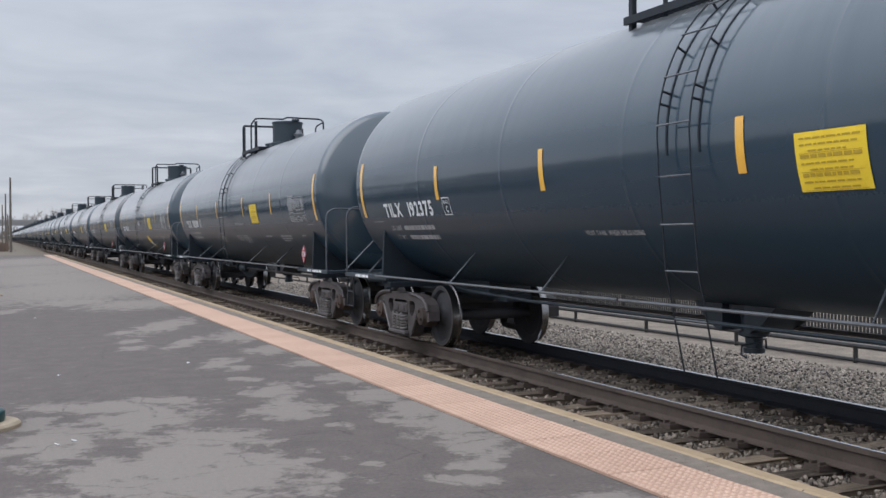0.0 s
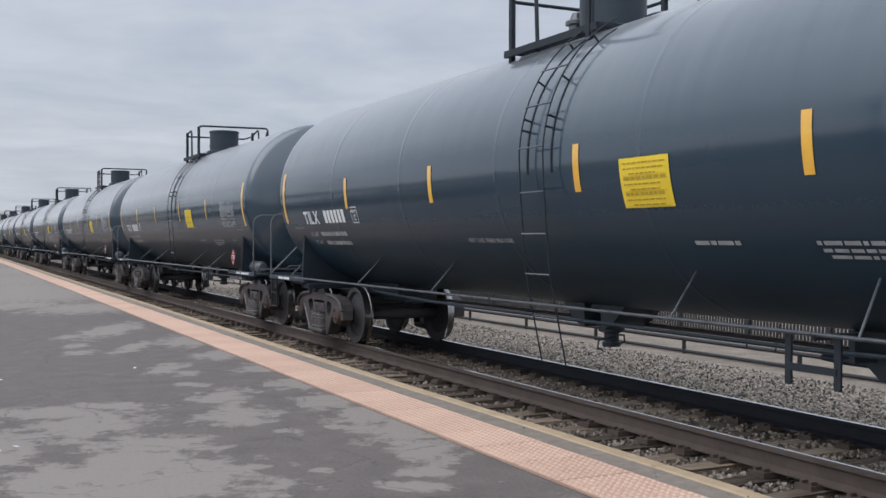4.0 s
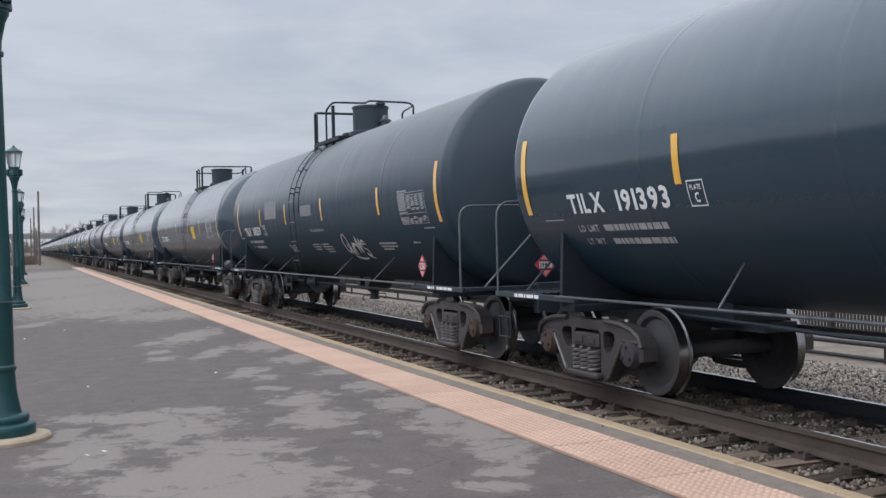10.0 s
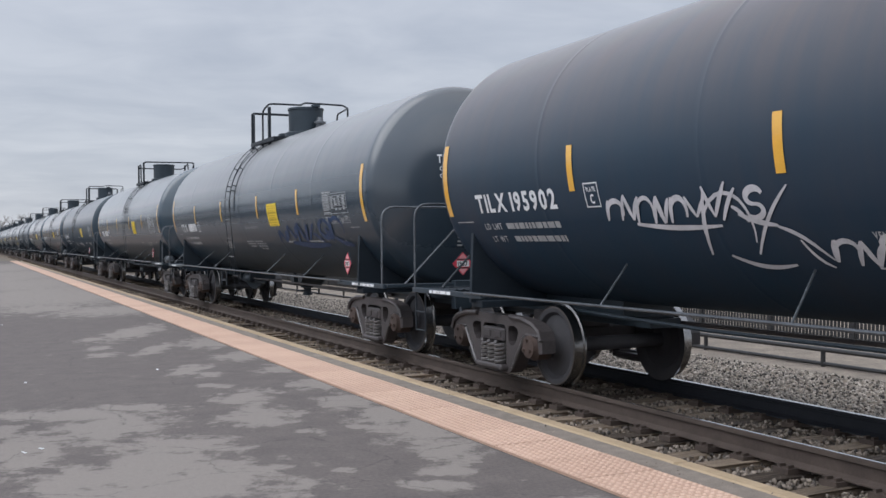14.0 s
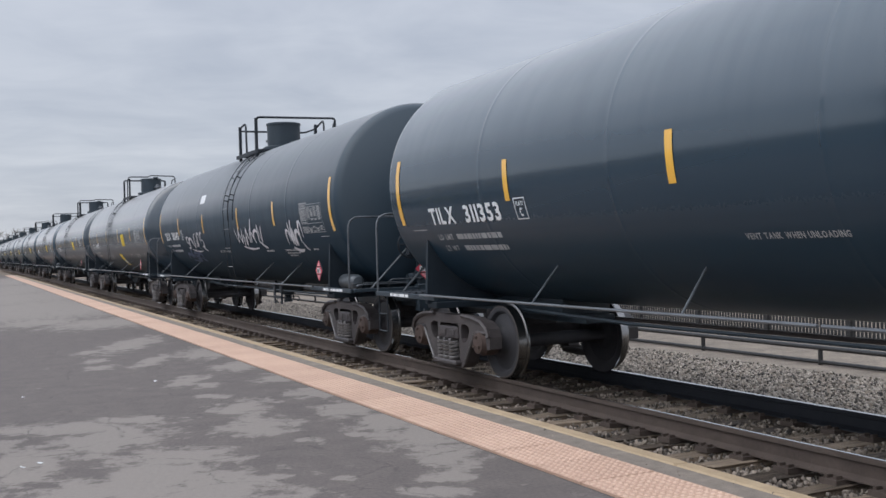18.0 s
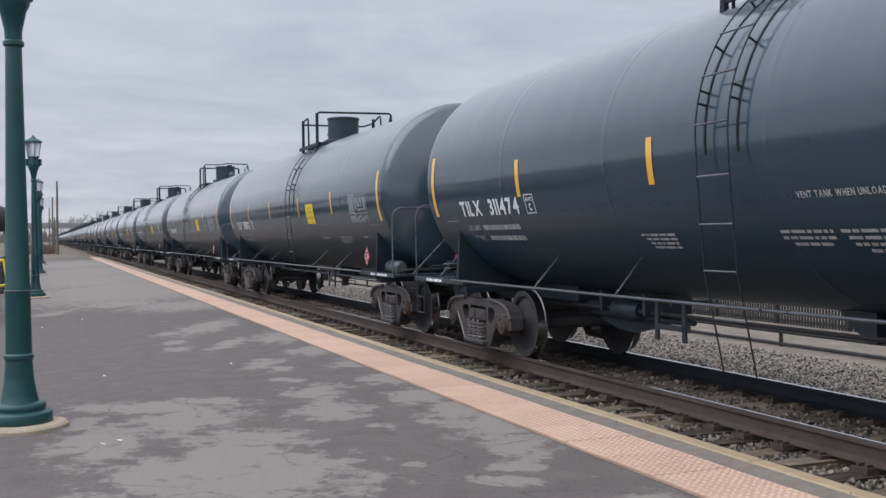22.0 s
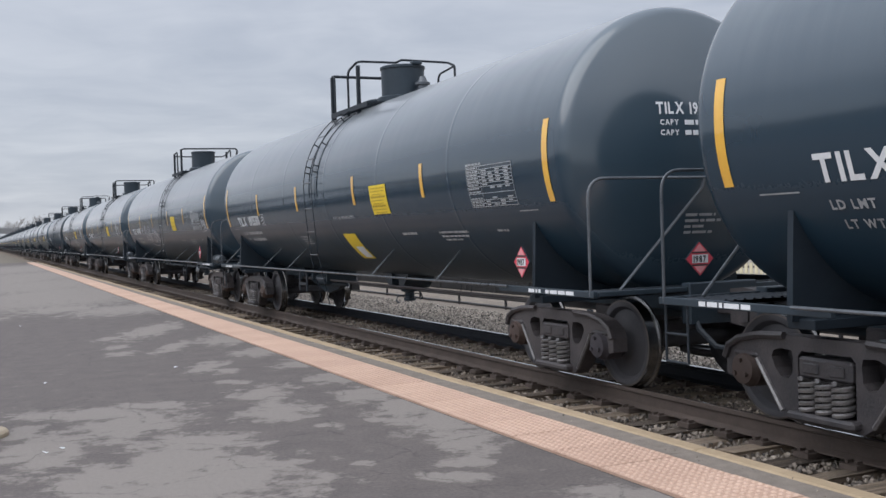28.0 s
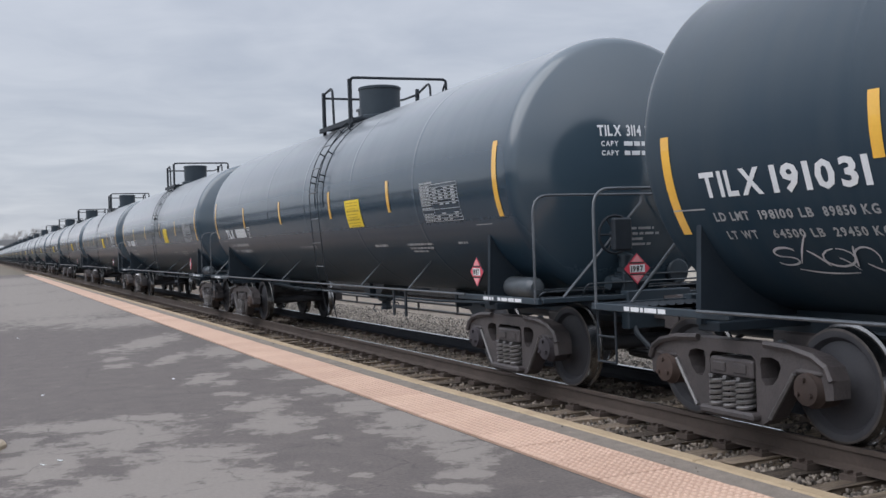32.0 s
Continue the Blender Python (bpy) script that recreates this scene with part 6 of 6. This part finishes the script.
# ---- the distance ----
def utility_pole(x, y, h, arms):
    th = tagged(new("utility_pole"), "weathered grey wooden utility pole by the track", "utility pole", "poles along the track")
    th.location = (x, y, -.4)
    bm = bmesh.new()
    tube(bm, [(0, 0, 0), (0, 0, h * .5), (.03, 0, h)], [.19, .16, .12], 10)
    part("pole", bm, BARK, th)
    if arms:
        bm = bmesh.new()
        box(bm, -.9, .9, -.06, .06, h - .9, h - .78)
        part("crossarm", bm, BARK, th, smooth=None)
        for px in (-.8, -.4, .4, .8):
            bm = bmesh.new()
            lathe(bm, [(.03, 0), (.05, .06), (.03, .14)], n=8, at=(px, 0, h - .78))
            part("insulator", bm, DARKGLASS, th)


utility_pole(1.46, 149, 10.0, False), utility_pole(1.16, 202, 9.9, False), utility_pole(.78, 262, 9.7, False), utility_pole(1.75, 240, 7.0, True), utility_pole(-1.5, 330, 9.0, True)


def brush(x, y, w, h, seed, label):
    """A thicket of dry stems."""
    rnd = random.Random(seed)
    vs, fs = [], []
    for _ in range(700):
        px, py = rnd.gauss(0, w / 3), rnd.gauss(0, w / 2)
        hh = h * rnd.uniform(.4, 1) * math.exp(-(px / w) ** 2)
        lx, ly, t = rnd.uniform(-.4, .4), rnd.uniform(-.4, .4), rnd.uniform(.015, .04)
        k = len(vs)
        vs += [(px - t, py, 0), (px + t, py, 0), (px + lx, py + ly, hh), (px, py - t, 0), (px, py + t, 0)]
        fs += [(k, k + 1, k + 2), (k + 3, k + 4, k + 2)]
    me = bpy.data.meshes.new("brush")
    me.from_pydata(vs, [], fs)
    me.materials.append(BRUSH)
    ob = tagged(new("brush", me), label, "shrub", kind="stuff")
    ob.location = (x, y, -.42)


brush(-.6, 158, 2.6, 1.9, 3, "thicket of dry reddish brush"), brush(-3.5, 166, 3.0, 2.3, 4, "thicket of dry reddish brush"), brush(.6, 185, 1.6, 1.5, 5, "thicket of dry reddish brush")


def overpass():
    th = tagged(new("overpass"), "far grey concrete road bridge over the tracks", "bridge")
    th.location = (0, 420, -.5)
    bm = bmesh.new()
    box(bm, -160, 60, -5, 5, 6.6, 7.9)
    part("deck", bm, BRIDGE, th, smooth=None)
    bm = bmesh.new()
    box(bm, -160, 60, -5.2, -5, 7.7, 8.7)
    part("parapet", bm, BRIDGE, th, smooth=None)
    for x in (-92, -66, -40, -14, -5, 16):
        bm = bmesh.new()
        box(bm, x - .6, x + .6, -4, 4, 0, 6.6)
        part("pier", bm, BRIDGE, th, smooth=None)


overpass()


def bare_tree(x, y, h, seed):
    """A leafless tree: trunk, limbs and a haze of twigs."""
    rnd = random.Random(seed)
    th = tagged(new("bare_tree"), "leafless grey winter tree in the distance", "tree", "bare trees on the skyline")
    th.location = (x, y, -.5)
    trunk, crown = bmesh.new(), bmesh.new()
    tube(trunk, [(0, 0, 0), (.1, 0, h * .3), (0, .1, h * .5)], [h * .022, h * .016, h * .010], 7)

    def grow(p, d, ln, r, depth):
        q = p + d * ln
        tube(crown, [p, p.lerp(q, .5) + Vector((rnd.uniform(-.05, .05), 0, 0)) * ln, q], [r, r * .8, r * .5], 4, cap=False)
        if depth:
            for _ in range(rnd.choice((3, 4))):
                e = (d + Vector((rnd.uniform(-.8, .8), rnd.uniform(-.8, .8), rnd.uniform(-.1, .7)))).normalized()
                grow(p.lerp(q, rnd.uniform(.5, 1)), e, ln * rnd.uniform(.55, .75), r * .55, depth - 1)
    for k in range(6):
        a = k * 1.05 + rnd.uniform(-.3, .3)
        grow(Vector((0, 0, h * rnd.uniform(.28, .5))), Vector((math.cos(a), math.sin(a), rnd.uniform(.7, 1.6))).normalized(), h * .24, h * .008, 3)
    part("trunk", trunk, TWIG, th)
    part("crown", crown, TWIG, th)


for x, y, h, seed in ((14, 520, 17, 1), (24, 560, 19, 2), (36, 600, 20, 3), (6, 640, 18, 4), (-20, 300, 13, 5), (-34, 320, 14, 6), (-12, 520, 16, 7), (-48, 260, 12, 8)):
    bare_tree(x, y, h, seed)


def far_woods():
    """A low grey treeline along the skyline, plus an unseen added row."""
    rnd = random.Random(8)
    vs, fs = [], []
    for _ in range(2600):
        x = rnd.uniform(-700, 900)
        y = rnd.uniform(1250, 1500)
        hh, w = rnd.uniform(7, 17), rnd.uniform(.4, 1.6)
        k = len(vs)
        lx = rnd.uniform(-2, 2)
        vs += [(x - w, y, -1), (x + w, y, -1), (x + lx + .2, y, hh), (x + lx - .2, y, hh)]
        fs.append((k, k + 1, k + 2, k + 3))
    # unseen row added on the platform's side, a dark skyline mirrored in the tanks
    for _ in range(1500):
        x, y = rnd.uniform(-260, -170), rnd.uniform(-300, 700)
        hh, w, lx, k = rnd.uniform(5, 11), rnd.uniform(.6, 1.8), rnd.uniform(-2, 2), len(vs)
        vs += [(x, y - w, -1), (x, y + w, -1), (x, y + lx + .3, hh), (x, y + lx - .3, hh)]
        fs.append((k, k + 1, k + 2, k + 3))
    me = bpy.data.meshes.new("far_woods")
    me.from_pydata(vs, [], fs)
    me.materials.append(TWIG)
    tagged(new("far_woods", me), "grey line of bare woods on the skyline, plus an unseen row", "woods", kind="stuff")


far_woods()


# ---- movement ----
# place of the first car's trailing stripe along the track, second by second
ALONG = [15.64, -5.96, -28.04, -49.91, -71.79, -93.68, -115.67, -137.28, -159.62, -181.6, -203.1, -225.67, -247.47, -269.2, -291.46, -313.4,
         -335.34, -357.29, -379.24, -401.19, -423.48, -445.45, -467.09, -489.49, -511.37, -533.36, -555.35, -577.34, -599.34, -621.26, -643.28, -665.19, -687.26]


def motions():
    for i in range(N_CARS):
        walk(CAR[i], [(t, pose(TRACK_X, y + i * PITCH + SLACK[i] - 7.51, RAIL_Z)) for t, y in enumerate(ALONG)])
    # the wheels roll: one run of turns for each of a truck's two axles, shared by all trucks
    steps = 32 * FPS
    roll = []
    for k in range(steps + 1):
        t = k / FPS
        a = min(int(t), 31)
        roll.append((t, (ALONG[0] - ALONG[a] - (ALONG[a + 1] - ALONG[a]) * (t - a)) / WHEEL_R))
    runs = {}
    for i in range(N_CARS):
        for tr in CAR[i].children:
            if not tr.name.startswith("truck"):
                continue
            for ws in tr.children:
                if not ws.name.startswith("wheelset"):
                    continue
                y = round(ws.location.y, 3)
                if y not in runs:
                    walk(ws, [(t, pose(0, y, WHEEL_R, math.degrees(turn))) for t, turn in roll])
                    runs[y] = ws.animation_data
                else:
                    ws.rotation_mode = "QUATERNION"
                    ad = ws.animation_data_create()
                    ad.action = runs[y].action
                    ad.action_slot = runs[y].action_slot


motions()
